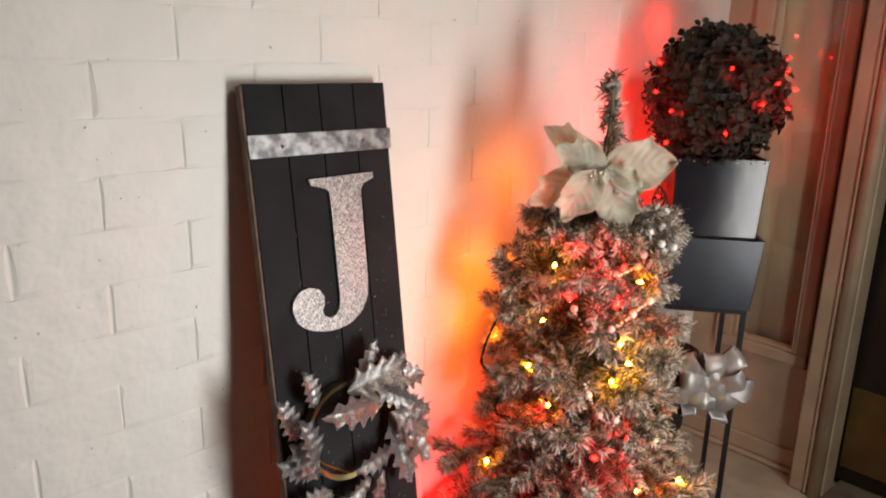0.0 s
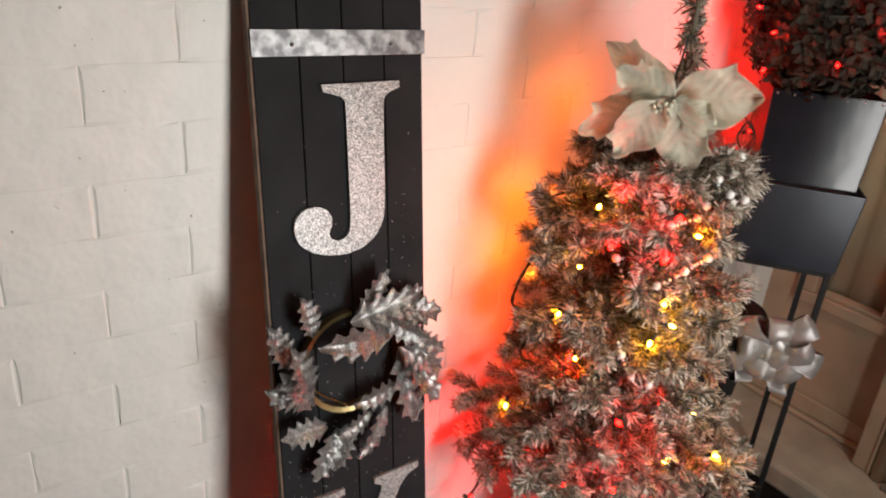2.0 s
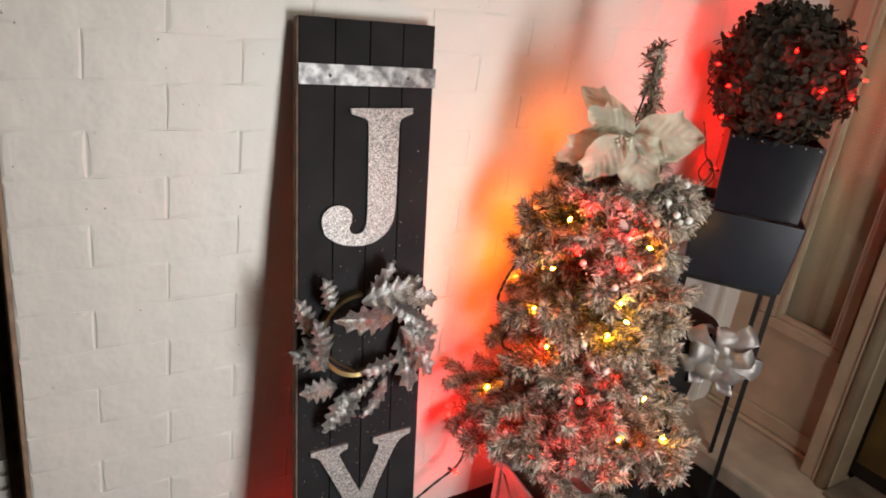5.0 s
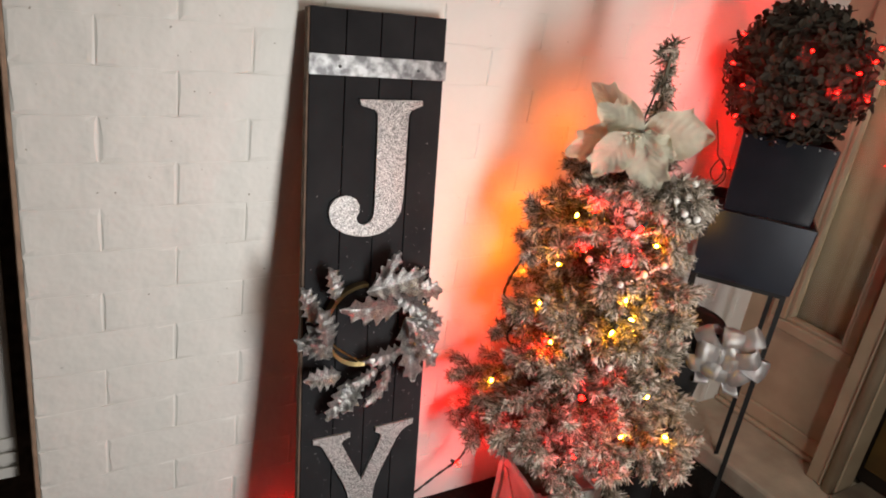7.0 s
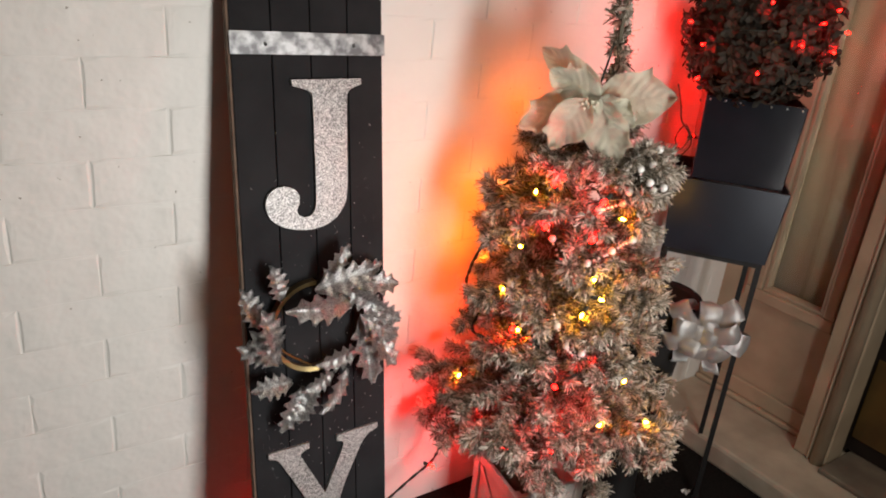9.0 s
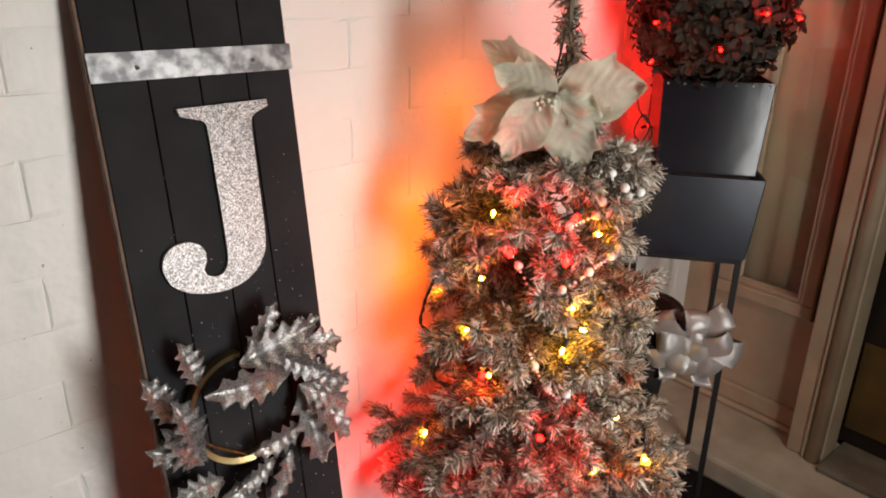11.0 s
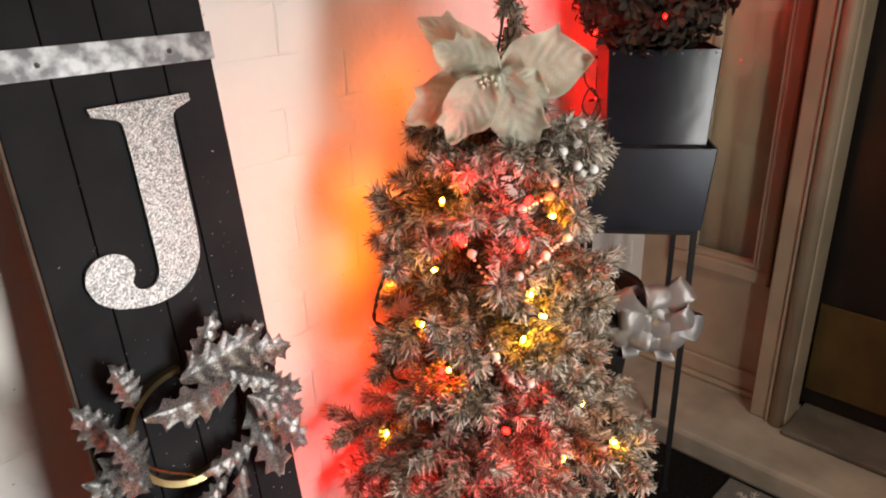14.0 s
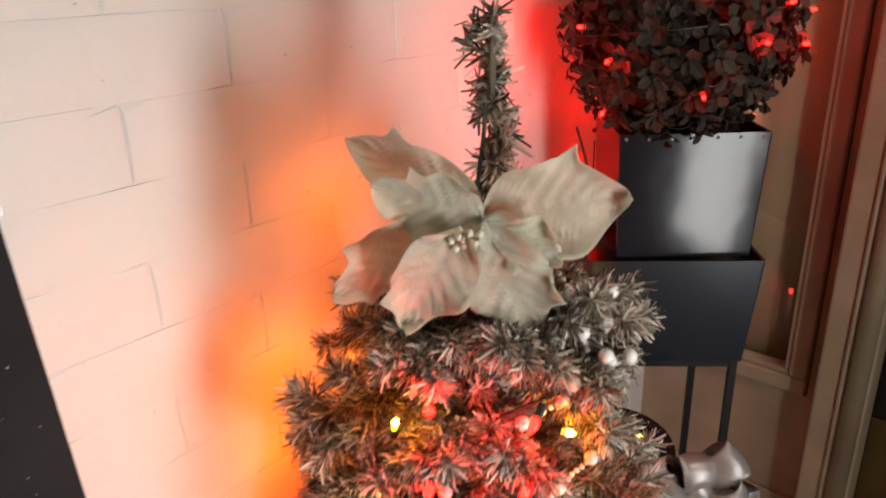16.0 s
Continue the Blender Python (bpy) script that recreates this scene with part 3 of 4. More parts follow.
def petal(long, wide, bend, seed, teeth=()):
    """A pointed, veined petal along +x in the xy plane, z facing out, with a few spines on its edge."""
    bm = bmesh.new()
    n, c = 30, 9
    rows = []
    for i in range(n + 1):
        t = i / n
        w = wide / 2 * (math.sin(math.pi * t ** 0.80) ** 0.80 if 0 < t < 1 else 0)
        w *= 1 + 0.05 * math.sin(9 * t + seed)
        row = []
        for k in range(-c, c + 1):
            s = k / c
            spine = sum(max(0.0, 1 - abs(t - q) / 0.075) ** 1.4 for q, sign in teeth if sign * s > 0)
            side = s * (w + 0.0012 + 0.012 * spine * abs(s) ** 4)
            vein = 0.0026 * math.cos(2 * math.pi * (t * 8.0 - abs(s) * 2.2)) * math.sin(math.pi * abs(s)) - 0.0028 * math.exp(-(s * 7) ** 2) * (1 - t)
            cup = (0.13 + 0.05 * math.sin(seed * 2.1)) * wide * s * s + 0.009 * abs(s) ** 3 * math.sin(14 * t + seed + 2 * s)
            x, z = t * long, cup + vein + 0.008 * t
            a = bend * 2 * t
            row.append(bm.verts.new((x * (1 - 0.28 * (bend * t) ** 2) + spine * 0.010 * abs(s) ** 4, side, z - long * t * math.sin(a) * 0.5)))
        rows.append(row)
    for a, b in zip(rows, rows[1:]):
        for k in range(2 * c):
            bm.faces.new((a[k], a[k + 1], b[k + 1], b[k]))
    bmesh.ops.solidify(bm, geom=list(bm.faces), thickness=0.0012)
    return bm


for i, (angle, long, wide, bend, out, tilt, twist, teeth) in enumerate((
        (7, 0.146, 0.104, 0.16, 0.006, 6, 0, ((0.60, 1),)), (-30, 0.090, 0.062, 0.20, 0.022, 6, 15, ()), (-69, 0.150, 0.082, 0.30, 0.020, 6, 6, ((0.78, -1), (0.66, 1))),
        (-117, 0.126, 0.080, 0.22, 0.034, 0, -8, ((0.74, -1),)), (-148, 0.150, 0.074, 0.10, 0.010, 0, -6, ((0.78, 1), (0.66, -1))),
        (158, 0.112, 0.074, 0.10, 0.020, 4, -14, ((0.7, -1),)), (148, 0.150, 0.062, 0.12, -0.004, 2, 4, ((0.72, -1), (0.55, 1))))):
    part("petal", petal(long, wide, bend, i + 1, teeth), PETAL, flower, m=pose(-0.018 if angle in (-117, -148) else 0.006, 0, out, 0, 0, angle) @ pose(0, 0, 0, twist, -tilt, 0), smooth=True)
for k in range(9):
    a = k * 2.4
    part("bead", ball(0.0038, 5, 7), PETAL, flower, m=pose(0.006 * math.sqrt(k) * math.cos(a) - 0.014, 0.004 * math.sqrt(k) * math.sin(a) - 0.012, 0.038))
part("stem", tube(smooth_path([(0, 0.0, 0.01), (0.004, 0.03, -0.005), (0.012, 0.075, -0.02), (0.016, 0.10, -0.04)]), 0.0022), WIRE, flower)

# ---- pearl garland ----
garland = thing("pearl_garland", "white pearl bead garland draped over the frosted branches", "garland")
SMALL_PEARL, LARGE_PEARL = mesh(ball(0.0030, 5, 7), "bead", PEARL, True), mesh(ball(0.0078, 8, 12), "bead", PEARL, True)
for loop in ([(1.104, 0.753, 0.727), (1.118, 0.738, 0.682), (1.142, 0.713, 0.643), (1.166, 0.688, 0.685), (1.20, 0.676, 0.715)],
             [(1.12, 0.79, 0.955), (1.163, 0.749, 0.940), (1.193, 0.730, 0.950), (1.26, 0.70, 0.985)],
             [(1.215, 0.735, 1.09), (1.222, 0.722, 1.06), (1.228, 0.716, 1.03), (1.242, 0.715, 1.00)],
             [(1.10, 0.81, 0.90), (1.12, 0.76, 0.825), (1.16, 0.73, 0.84), (1.24, 0.69, 0.90)]):
    path = smooth_path(loop, 18)
    gone, count = 1.0, 2
    for a, b in zip(path, path[1:]):
        gone += (b - a).length
        if gone > 0.0058:
            count += 1
            big = count % 6 == 0
            gone = -0.004 if big else 0
            ob = new("bead", LARGE_PEARL if big else SMALL_PEARL)
            ob.parent = garland
            ob.location = b + Vector((0.72, 0.69, 0)) * 0.012 + Vector((rnd.uniform(-1, 1), rnd.uniform(-1, 1), rnd.uniform(-1, 1))) * 0.001
for x, y, z in ((1.235, 0.722, 1.075), (1.262, 0.708, 1.066), (1.25, 0.705, 1.038), (1.282, 0.70, 1.035), (1.245, 0.70, 1.005), (1.275, 0.69, 0.995), (1.21, 0.715, 0.985), (1.15, 0.745, 0.915)):
    ob = new("bead", LARGE_PEARL)
    ob.parent, ob.location = garland, (x, y, z)

# ---- string lights ----
lights = thing("string_lights", "dark green string of red and amber mini lights on the tree", "string lights")


def mini_light(parent, place, hue, way):
    way = Vector(way).normalized()
    turn = way.to_track_quat("Z", "Y").to_matrix().to_4x4()
    m = Matrix.Translation(place) @ turn
    holder = new("socket", SOCKET)
    holder.parent, holder.matrix_basis = parent, m @ Matrix.Translation((0, 0, -0.012))
    b = new("bulb", BULB_R if hue == "r" else BULB_A)
    b.parent, b.matrix_basis = parent, m @ Matrix.Scale(1.10 if hue == "r" else 0.72, 4)
    return b


def bulb_mesh(mat):
    bm = ball(0.0046, 7, 8, 1.7)
    for v in bm.verts:
        if v.co.z > 0:
            v.co.x, v.co.y = v.co.x * (1 - v.co.z * 55), v.co.y * (1 - v.co.z * 55)
    return mesh(bm, "bulb", mat, True)


SOCKET = mesh(tube([(0, 0, -0.010), (0, 0, 0.004)], 0.0042, 8), "socket", WIRE)
BULB_R, BULB_A = bulb_mesh(BULBRED), bulb_mesh(BULBAMBER)
REDS = [(1.112, 0.815, 0.988), (1.18, 0.748, 0.964), (1.107, 0.814, 0.902), (1.169, 0.749, 0.893), (1.216, 0.721, 0.605), (1.07, 0.936, 0.445), (1.139, 0.749, 0.576), (1.203, 0.72, 0.455), (1.151, 0.74, 0.424), (1.112, 0.826, 0.387), (1.098, 0.854, 0.665)]
AMBERS = [(1.097, 0.845, 0.961), (1.224, 0.731, 0.929), (1.465, 0.767, 0.771), (1.093, 0.863, 0.842), (1.086, 0.887, 0.737), (1.171, 0.742, 0.729), (1.207, 0.73, 0.762), (1.282, 0.693, 0.576), (1.059, 0.965, 0.494), (1.102, 0.843, 0.662), (1.186, 0.74, 0.805), (1.345, 0.662, 0.473), (1.246, 0.704, 0.47)]
for hue, places in (("r", REDS), ("a", AMBERS)):
    for p in places:
        mini_light(lights, Vector(p) - Vector((0.72, 0.69, -0.1)) * (0.042 if hue == "r" else 0.026), hue, (p[0] - CX + rnd.uniform(-0.2, 0.2), p[1] - CY + rnd.uniform(-0.2, 0.2), rnd.uniform(-0.3, 0.5)))
for pts in ([(1.09, 1.02, 0.31), (1.076, 1.03, 0.25), (1.062, 1.04, 0.191), (1.007, 1.05, 0.145), (0.94, 1.06, 0.09), (0.86, 1.075, 0.03), (0.72, 1.08, 0.012), (0.60, 1.085, 0.008)],
            [(1.14, 0.99, 0.86), (1.105, 1.01, 0.765), (1.095, 1.02, 0.72), (1.085, 1.01, 0.685), (1.12, 0.96, 0.66)], [(1.10, 0.93, 0.70), (1.075, 0.95, 0.64), (1.07, 0.95, 0.60), (1.12, 0.90, 0.58)], [(1.14, 0.95, 0.95), (1.115, 0.99, 0.91), (1.13, 0.97, 0.88)], [(1.12, 0.86, 0.36), (1.13, 0.80, 0.33), (1.17, 0.76, 0.36)],
            [(1.13, 0.84, 1.0), (1.15, 0.78, 0.95), (1.21, 0.73, 0.97)], [(1.21, 0.72, 0.62), (1.15, 0.74, 0.58), (1.10, 0.80, 0.66)]):
    line = smooth_path(pts, 8)
    for phase in (0, math.pi):
        twist = [p + Vector((0.0025 * math.cos(i * 0.9 + phase), 0, 0.0025 * math.sin(i * 0.9 + phase))) for i, p in enumerate(line)]
        part("wire", tube(twist, 0.0021, 5), WIRE, lights)
for p, way in (((1.055, 1.035, 0.178), (0.6, -0.2, -0.4)), ((1.07, 1.02, 0.285), (0.1, -0.6, 0.4)), ((0.62, 1.075, 0.016), (0, 0.3, 1))):
    mini_light(lights, p, "r", way)

# ---- plant stand: two stacked square planters on legs ----
A = math.degrees(math.atan2(-0.179, 0.138))
stand = thing("plant_stand", "black enamelled metal stand with two stacked square planters", "plant stand", pose(1.802, 0.742, 0, 0, 0, A + 180))


def bucket(x0, x1, y0, y1, z0, z1, inset):
    """An open tapered square pan with a folded rim; the near corner is at the origin side."""
    bm = bmesh.new()
    t = 0.004

    def ring(x0, x1, y0, y1, z):
        return [bm.verts.new(p) for p in ((x0, y0, z), (x1, y0, z), (x1, y1, z), (x0, y1, z))]
    a = ring(x0 + inset, x1 - inset, y0 + inset, y1 - inset, z0)
    b = ring(x0, x1, y0, y1, z1)
    c = ring(x0 + t, x1 - t, y0 + t, y1 - t, z1)
    d = ring(x0 + t, x1 - t, y0 + t, y1 - t, z1 - 0.03)
    for p, q in ((a, b), (b, c), (c, d)):
        for k in range(4):
            bm.faces.new((p[k], p[(k + 1) % 4], q[(k + 1) % 4], q[k]))
    bm.faces.new(a[::-1])
    bm.faces.new(d)
    bmesh.ops.recalc_face_normals(bm, faces=bm.faces)
    edges = [e for e in bm.edges if abs(e.verts[0].co.z - e.verts[1].co.z) > 0.05 or (e.verts[0].co.z == z0 and e.verts[1].co.z == z0)]
    bmesh.ops.bevel(bm, geom=edges, offset=0.003, segments=2, profile=0.5, affect="EDGES")
    return bm


upper = part("upper_planter", bucket(0.0, 0.226, -0.226, 0.0, 0.918, 1.119, 0.007), BLACKMETAL, stand, "glossy black square planter", m=pose(0, 0, 0, 0, 0, 1.5))
lower = part("lower_planter", bucket(-0.012, 0.262, -0.25, 0.012, 0.728, 0.916, 0.012), SATINMETAL, stand, "satin black square planter")
for x, y in ((0.012, -0.008), (0.24, -0.008), (0.012, -0.228), (0.24, -0.228)):
    part("leg", box(x - 0.006, x + 0.006, y - 0.006, y + 0.006, 0.006, 0.729), BLACKMATT, stand)
    part("foot", box(x - 0.010, x + 0.010, y - 0.010, y + 0.010, 0.0, 0.0058), BLACKMATT, stand)
for y in (-0.008, -0.228):
    part("cross_bar", box(0.0185, 0.2335, y - 0.004, y + 0.004, 0.715, 0.7275), BLACKMATT, stand)
rivet = mesh(ball(0.0028, 4, 6), "rivet", GALV, True)
for k in range(7):
    ob = new("rivet", rivet)
    ob.parent, ob.location = upper, (0.012 + 0.034 * k, 0.0005, 1.112)

# ---- topiary ball ----
BALL = Vector((1.755, 0.885, 1.274))
topiary = thing("boxwood_topiary", "dark green artificial boxwood ball wound with red lights", "topiary", Matrix.Translation(BALL))
bm = bmesh.new()
rnd = random.Random(11)
golden = math.pi * (3 - math.sqrt(5))
COUNT = 560
for i in range(COUNT):
    z = 1 - 2 * (i + 0.5) / COUNT
    q = math.sqrt(1 - z * z)
    n = Vector((q * math.cos(golden * i), q * math.sin(golden * i), z))
    n = (n + Vector((rnd.uniform(-1, 1), rnd.uniform(-1, 1), rnd.uniform(-1, 1))) * 0.12).normalized()
    r = 0.168 * rnd.uniform(0.80, 1.05)
    centre = n * r
    u = n.orthogonal().normalized()
    w = n.cross(u)
    for k in range(8):
        a = k * 2.4 + rnd.uniform(-0.3, 0.3)
        out = u * math.cos(a) + w * math.sin(a)
        way = (out * rnd.uniform(0.6, 1.2) + n * rnd.uniform(0.1, 1.0)).normalized()
        root = centre - n * 0.004 * k + out * 0.002
        long, wide = rnd.uniform(0.018, 0.026), rnd.uniform(0.006, 0.009)
        side = way.cross(n).normalized()
        nn = side.cross(way)
        v = [bm.verts.new(root + way * long * f + side * wide * s + nn * h) for f, s, h in ((0, 0, 0), (0.45, 1, 0.0015), (0.85, 0.75, 0.001), (1.05, 0, -0.0015), (0.85, -0.75, 0.001), (0.45, -1, 0.0015), (0.5, 0, -0.001))]
        for f in ((0, 1, 6), (1, 2, 6), (2, 3, 6), (3, 4, 6), (4, 5, 6), (5, 0, 6)):
            bm.faces.new([v[j] for j in f])
part("foliage", bm, BOX, topiary)
part("core", ball(0.135, 12, 16), BOX, topiary)
part("stem", tube([(0, 0, -0.186), (0, 0, -0.10)], 0.012, 8), BARK, topiary)
box_lights = thing("string_lights", "string of red mini lights wound through the boxwood ball", "string lights")
for p in [(1.644, 0.80, 1.328), (1.650, 0.800, 1.205), (1.690, 0.760, 1.263), (1.766, 0.725, 1.253), (1.575, 0.90, 1.236), (1.625, 0.93, 1.156), (1.58, 0.95, 1.28), (1.60, 0.96, 1.35), (1.76, 0.73, 1.33), (1.82, 0.73, 1.29), (1.80, 0.74, 1.36), (1.72, 0.75, 1.30), (1.86, 0.76, 1.25), (1.936, 0.898, 1.284), (1.889, 0.945, 1.381), (1.81, 1.01, 1.395), (1.861, 1.014, 1.20), (1.842, 0.969, 1.138), (1.863, 0.935, 1.136), (1.70, 1.04, 1.34)]:
    d = (Vector(p) - BALL).normalized()
    mini_light(box_lights, BALL + d * 0.182, "r", d).matrix_basis @= Matrix.Scale(0.56, 4)
part("wire", tube(smooth_path([BALL + 0.155 * Vector((math.cos(a * 0.8), math.sin(a * 0.8), -0.9 + a * 0.075)).normalized() for a in range(24)], 5), 0.0015, 5), WIRE, box_lights)
# a loose end of the string hangs behind the planters
tail = [(1.862, 1.04, 1.17), (1.875, 1.066, 1.10), (1.88, 1.07, 1.075), (1.888, 1.06, 1.02), (1.885, 1.055, 0.972), (1.868, 1.075, 0.972), (1.87, 1.08, 1.05)]
part("wire", tube(smooth_path(tail, 6), 0.0015, 5), WIRE, box_lights)
for p in (tail[1], tail[2], tail[4], tail[5]):
    mini_light(box_lights, p, "r", (1, -0.3, 0.2)).matrix_basis @= Matrix.Scale(0.5, 4)

coil = [(1.60, 0.96, 1.14), (1.62, 0.955, 1.09), (1.628, 0.95, 1.055), (1.65, 0.935, 1.02), (1.64, 0.945, 0.985), (1.625, 0.955, 1.01), (1.64, 0.945, 1.045), (1.655, 0.93, 1.0), (1.635, 0.95, 0.955), (1.63, 0.955, 0.93)]
part("wire", tube([Vector(p) - Vector((0.72, 0.69, 0)) * 0.012 for p in smooth_path(coil, 6)], 0.0019, 5), WIRE, box_lights)

# ---- black urn with a silver bow ----
urn = thing("urn", "tall black metal urn standing on the floor", "urn", pose(1.578, 0.862, 0))
bm = bmesh.new()
PROFILE = [(0.055, 0.0), (0.060, 0.01), (0.05, 0.03), (0.045, 0.10), (0.055, 0.25), (0.072, 0.42), (0.085, 0.56), (0.098, 0.62), (0.104, 0.635), (0.100, 0.642), (0.090, 0.63), (0.07, 0.50)]
rings = [[bm.verts.new((r * math.cos(2 * math.pi * k / 32), r * math.sin(2 * math.pi * k / 32), z)) for k in range(32)] for r, z in PROFILE]
for a, b in zip(rings, rings[1:]):
    for k in range(32):
        bm.faces.new((a[k], a[(k + 1) % 32], b[(k + 1) % 32], b[k]))
bm.faces.new(rings[0][::-1])
bm.faces.new(rings[-1])
part("body", bm, BLACKMATT, urn, smooth=True)

bow = thing("ribbon_bow", "shiny silver satin ribbon bow tied to the black urn", "bow", Matrix.Translation((1.598, 0.742, 0.606)) @ VIEW @ Matrix.Scale(0.98, 4))


def ribbon_loop(reach, wide, depth, seed):
    """A puffed loop of ribbon along +x."""
    rnd = random.Random(seed)
    bm = bmesh.new()
    rows = []
    n = 20
    for i in range(n + 1):
        a = 2 * math.pi * i / n
        x = reach * (0.5 - 0.5 * math.cos(a))
        z = depth * math.sin(a)
        row = []
        for k in range(-3, 4):
            s = k / 3
            pinch = 0.22 + 0.78 * math.sin(a / 2) ** 0.8
            fold = 0.0028 * math.cos(math.pi * 2.5 * s + seed) * (1.3 - pinch)
            row.append(bm.verts.new((x * (1 - 0.05 * s * s) + 0.002 * math.sin(3 * a + seed), s * wide / 2 * pinch, z * (1 - 0.10 * s * s) + fold + 0.002 * math.sin(5 * a + 2 * s + seed))))
        rows.append(row)
    for a, b in zip(rows, rows[1:]):
        for k in range(6):
            bm.faces.new((a[k], a[k + 1], b[k + 1], b[k]))
    bmesh.ops.solidify(bm, geom=list(bm.faces), thickness=0.0008)
    return bm


for i, (angle, reach, tip, wide) in enumerate(((48, 0.110, 20, 0.056), (18, 0.100, 40, 0.052), (-12, 0.114, 16, 0.058), (-48, 0.098, 30, 0.054), (-85, 0.082, 24, 0.05), (140, 0.105, 22, 0.054), (172, 0.096, 40, 0.052), (205, 0.104, 18, 0.055), (240, 0.085, 30, 0.05), (88, 0.085, 34, 0.052), (60, 0.060, 62, 0.046), (-30, 0.060, 64, 0.046), (180, 0.060, 66, 0.046))):
    part("loop", ribbon_loop(reach, wide, 0.030, i), SATIN, bow, m=pose(0, 0, 0.004 * (i % 3), 0, 0, angle) @ pose(0, 0, 0, i * 31 % 50 - 25, -tip, 0), smooth=True)
for x, long in ((0.002, 0.135), (-0.022, 0.12)):
    bm = bmesh.new()
    rows = [[bm.verts.new((x + 0.05 * t * (1 if x > 0 else -0.3) + s * 0.019, -long * t, 0.018 * math.sin(17 * t) + 0.006 * s * math.sin(8 * t + x * 90))) for s in (-1, -0.4, 0.4, 1)] for t in (i / 14 for i in range(15))]
    for a, b in zip(rows, rows[1:]):
        for k in range(3):
            bm.faces.new((a[k], a[k + 1], b[k + 1], b[k]))
    bmesh.ops.solidify(bm, geom=list(bm.faces), thickness=0.0008)
    part("tail", bm, SATIN, bow, smooth=True)

# ---- scrap by the stand ----
bm = bmesh.new()
rnd = random.Random(8)
grid = [[bm.verts.new((0.008 * i, 0.006 * j, 0.002 + rnd.uniform(0, 0.012))) for j in range(4)] for i in range(4)]
for i in range(3):
    for j in range(3):
        bm.faces.new((grid[i][j], grid[i + 1][j], grid[i + 1][j + 1], grid[i][j + 1]))
low = min(v.co.z for v in bm.verts)
for v in bm.verts:
    v.co.z -= low
bmesh.ops.solidify(bm, geom=list(bm.faces), thickness=0.0005)
scrap = solid("paper_scrap", bm, PEARL, "small crumpled white paper scrap on the dark floor", "paper", "")
scrap.location = (1.775, 0.77, 0.0005)

# ---- door mat ----
doormat = thing("doormat", "dark grey doormat with pale script and a snowflake", "mat", pose(0, 0, 0))
part("base", box(1.18, 1.955, 0.12, 0.648, 0.0, 0.009, 0.003), MAT, doormat)


def stroke(points, wide, name="print"):
    bm = tube(smooth_path([(x, y, 0.0092) for x, y in points], 6), wide, 6)
    for v in bm.verts:
        v.co.z = 0.0092 + (v.co.z - 0.0092) * 0.12
    return part(name, bm, MATPRINT, doormat)


FX, FY = 1.898, 0.566
for k in range(6):
    a = math.pi * k / 3 + 0.2
    c, s = math.cos(a), math.sin(a)
    stroke([(FX + 0.006 * c, FY + 0.006 * s), (FX + 0.046 * c, FY + 0.046 * s)], 0.0026, "snowflake_arm")
    for reach in (0.018, 0.031):
        for q in (0.75, -0.75):
            stroke([(FX + reach * c, FY + reach * s), (FX + reach * c + 0.015 * math.cos(a + q), FY + reach * s + 0.015 * math.sin(a + q))], 0.0020, "snowflake_barb")


def curl(cx, cy, r, turns, start, wide=0.0021):
    stroke([(cx + r * (1 - 0.7 * t / 12) * math.cos(start + turns * 6.28 * t / 12), cy + r * (1 - 0.7 * t / 12) * math.sin(start + turns * 6.28 * t / 12)) for t in range(13)], wide, "flourish")


# curling ends and broad pen strokes of the script
for cx, cy, r, turns, start in ((1.704, 0.600, 0.024, 1.0, 4.2), (1.652, 0.594, 0.027, 1.5, 0.6), (1.836, 0.474, 0.026, 1.0, 4.4), (1.777, 0.498, 0.034, 1.5, 0.8), (1.60, 0.53, 0.03, -0.6, 1.0), (1.87, 0.36, 0.035, 1.2, 2.2)):
    curl(cx, cy, r, turns, start)
for line, wide in (([(1.638, 0.569), (1.690, 0.572), (1.712, 0.560), (1.713, 0.544)], 0.0050), ([(1.646, 0.559), (1.683, 0.538), (1.677, 0.518)], 0.0045), ([(1.747, 0.51), (1.755, 0.478), (1.80, 0.451), (1.85, 0.426)], 0.0040),
                   ([(1.866, 0.466), (1.852, 0.434), (1.824, 0.402)], 0.0024), ([(1.761, 0.447), (1.823, 0.424), (1.859, 0.382)], 0.0050)):
    stroke(line, wide, "pen_stroke")

# ---- bricks of the painted wall ----


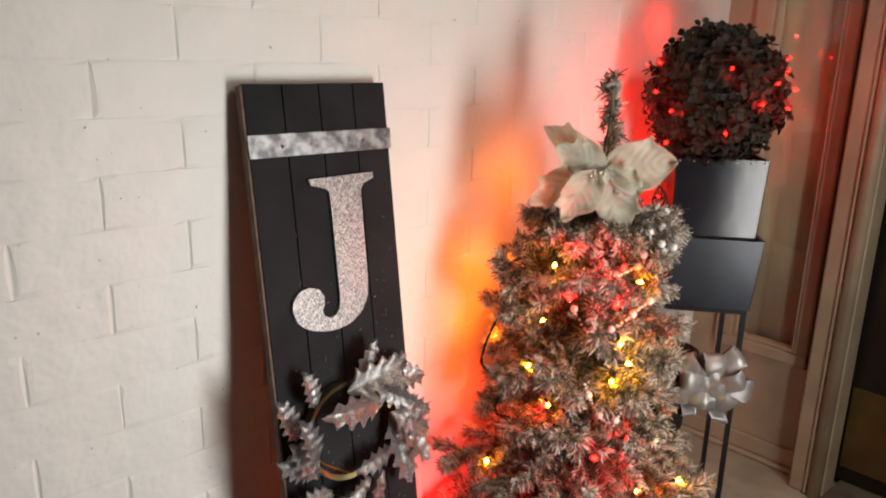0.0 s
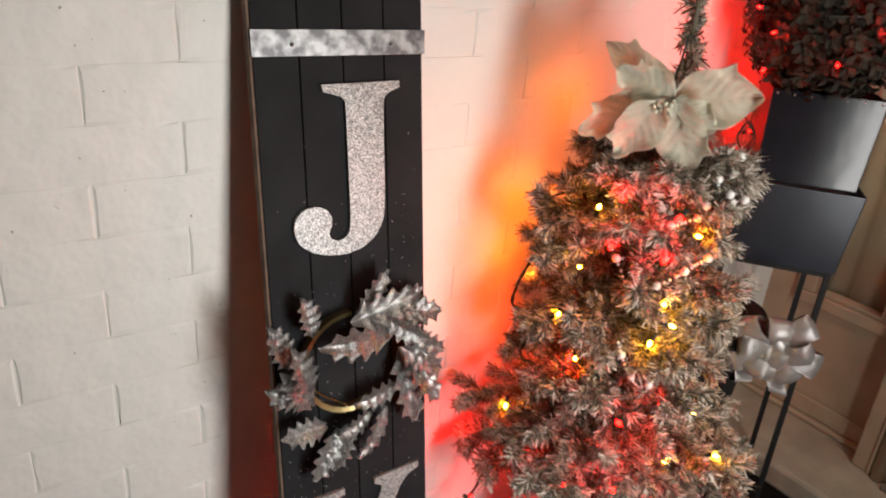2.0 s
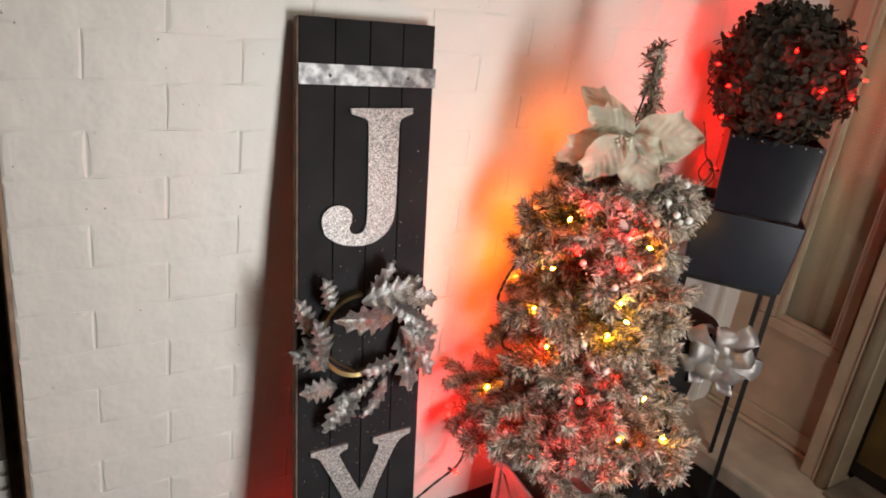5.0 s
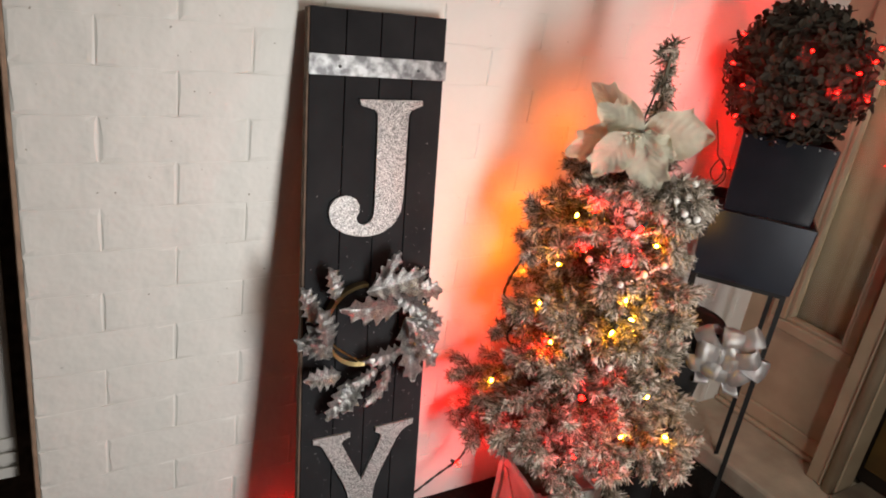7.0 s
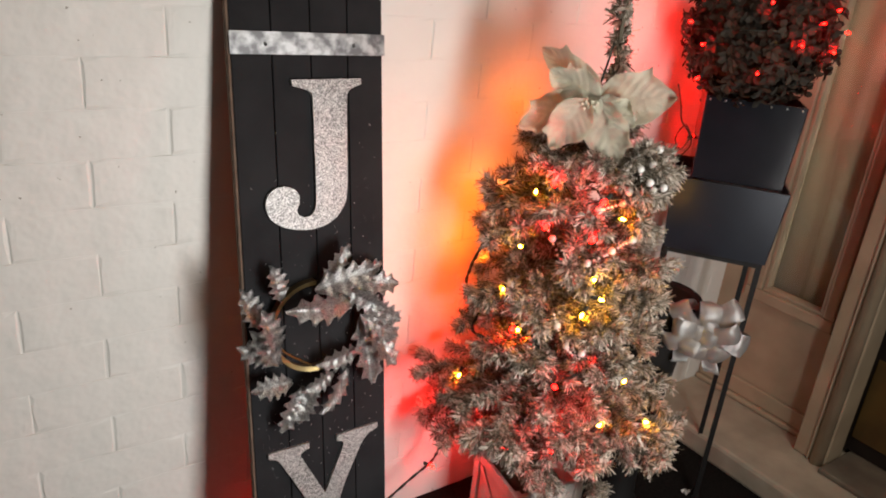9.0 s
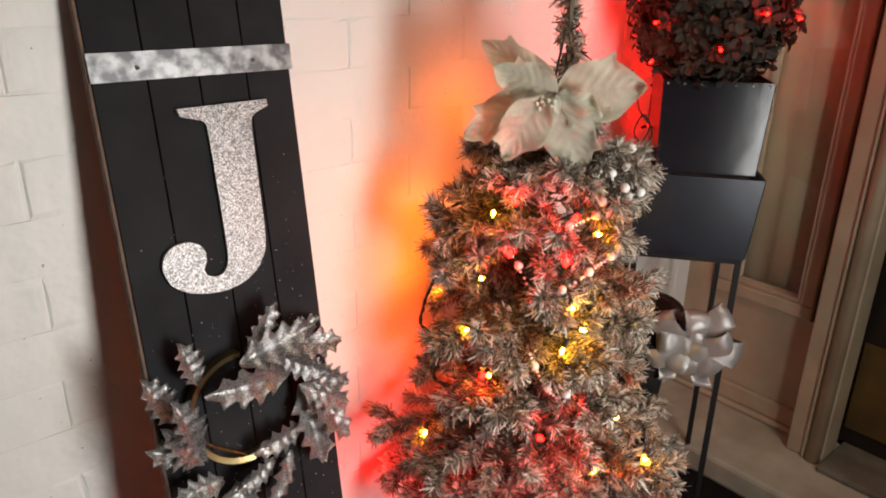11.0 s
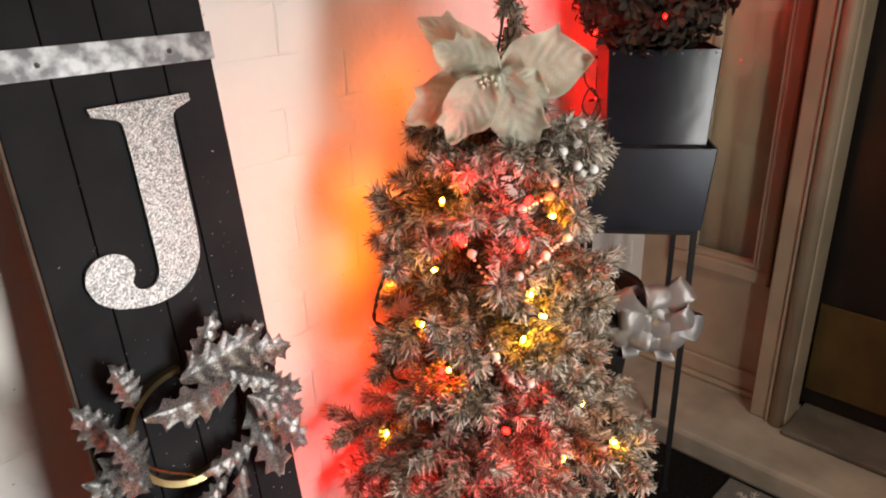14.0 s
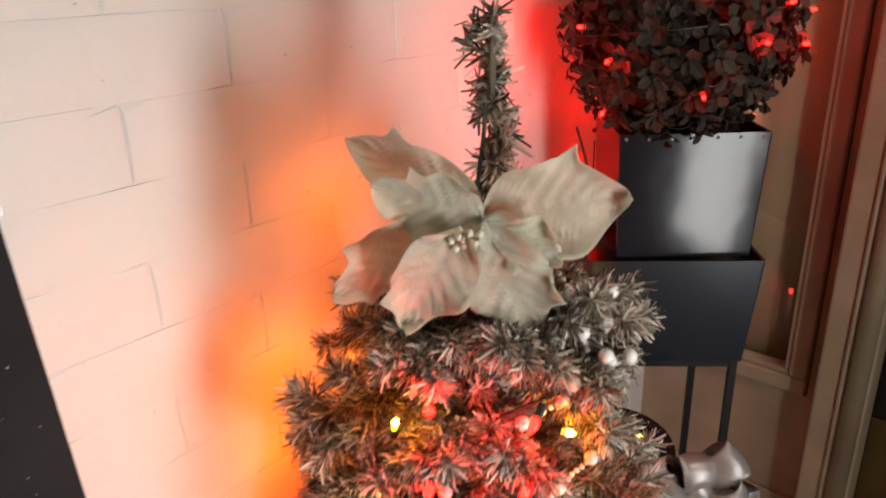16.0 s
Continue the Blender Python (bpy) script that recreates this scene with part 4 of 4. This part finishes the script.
def brick_mesh(long, high, seed):
    rnd = random.Random(seed)
    bm = bmesh.new()

    n = 7

    def ring(inset, drop, y, rough):
        """Round the brick, with uneven corners and edges."""
        way = [(long * k / n, 0.0, 0, 1) for k in range(n)] + [(long, 0.0, -1, 1), (long, high * 0.5, -1, 0), (long, high, -1, -1)]
        way += [(long * k / n, high, 0, -1) for k in range(n - 1, 0, -1)] + [(0.0, high, 1, -1), (0.0, high * 0.5, 1, 0)]
        way[0] = (0.0, 0.0, 1, 1)
        return [bm.verts.new((x + a * inset * rnd.uniform(1 - rough, 1 + rough), y * (1 if a or rough == 0 else 0.09) + rnd.uniform(-1, 1) * 0.0003 * rough, z + c * drop * rnd.uniform(1 - rough, 1 + rough))) for x, z, a, c in way]
    e = rnd.uniform(0.002, 0.005)
    a = ring(0, 0, 0.008, 0)
    b = ring(0, 0, 0.0021, 0.6)
    c = ring(e, 0.004 + e, 0.0, 0.6)
    d = ring(0.013, 0.012, -0.0002, 0.2)
    count = len(a)
    for p, q in ((a, b), (b, c), (c, d)):
        for k in range(count):
            bm.faces.new((p[k], p[(k + 1) % count], q[(k + 1) % count], q[k]))
    bm.faces.new(d)
    bmesh.ops.recalc_face_normals(bm, faces=bm.faces)
    return mesh(bm, "brick", PAINT)


HALF, COURSE, X0, ZTOP = 0.1312, 0.0840, 0.2216, 1.330
rnd = random.Random(21)
GAPS = (0.0003, 0.0003, 0.0004, 0.0006, 0.0015, 0.0028, 0.0042)
SHARED = {}
for r in range(-5, 16):
    z1 = ZTOP - COURSE * r
    z0 = max(0.0, z1 - COURSE + 0.0002)
    c = -1 if (r + 1) % 2 else 0
    left = 0.095
    while left < EAST + 0.02:
        stop = X0 + HALF * (c + (1 if (c + r) % 2 == 0 else 2))
        if left < 0.1:
            stop = X0 + HALF * (0 if r % 2 else 1)
            c = 0 if r % 2 else 1
        else:
            c += 2
            stop = X0 + HALF * c
        end = min(stop, EAST + 0.03) - rnd.choice(GAPS)
        key = (round(end - left, 4), round(z1 - z0, 4), rnd.randrange(2))
        if key not in SHARED:
            SHARED[key] = brick_mesh(end - left, z1 - z0, len(SHARED))
        ob = new("brick", SHARED[key])
        ob.parent = wall_north
        ob.location = (left, WALL + rnd.uniform(-0.0003, 0.0004), z0)
        left = stop
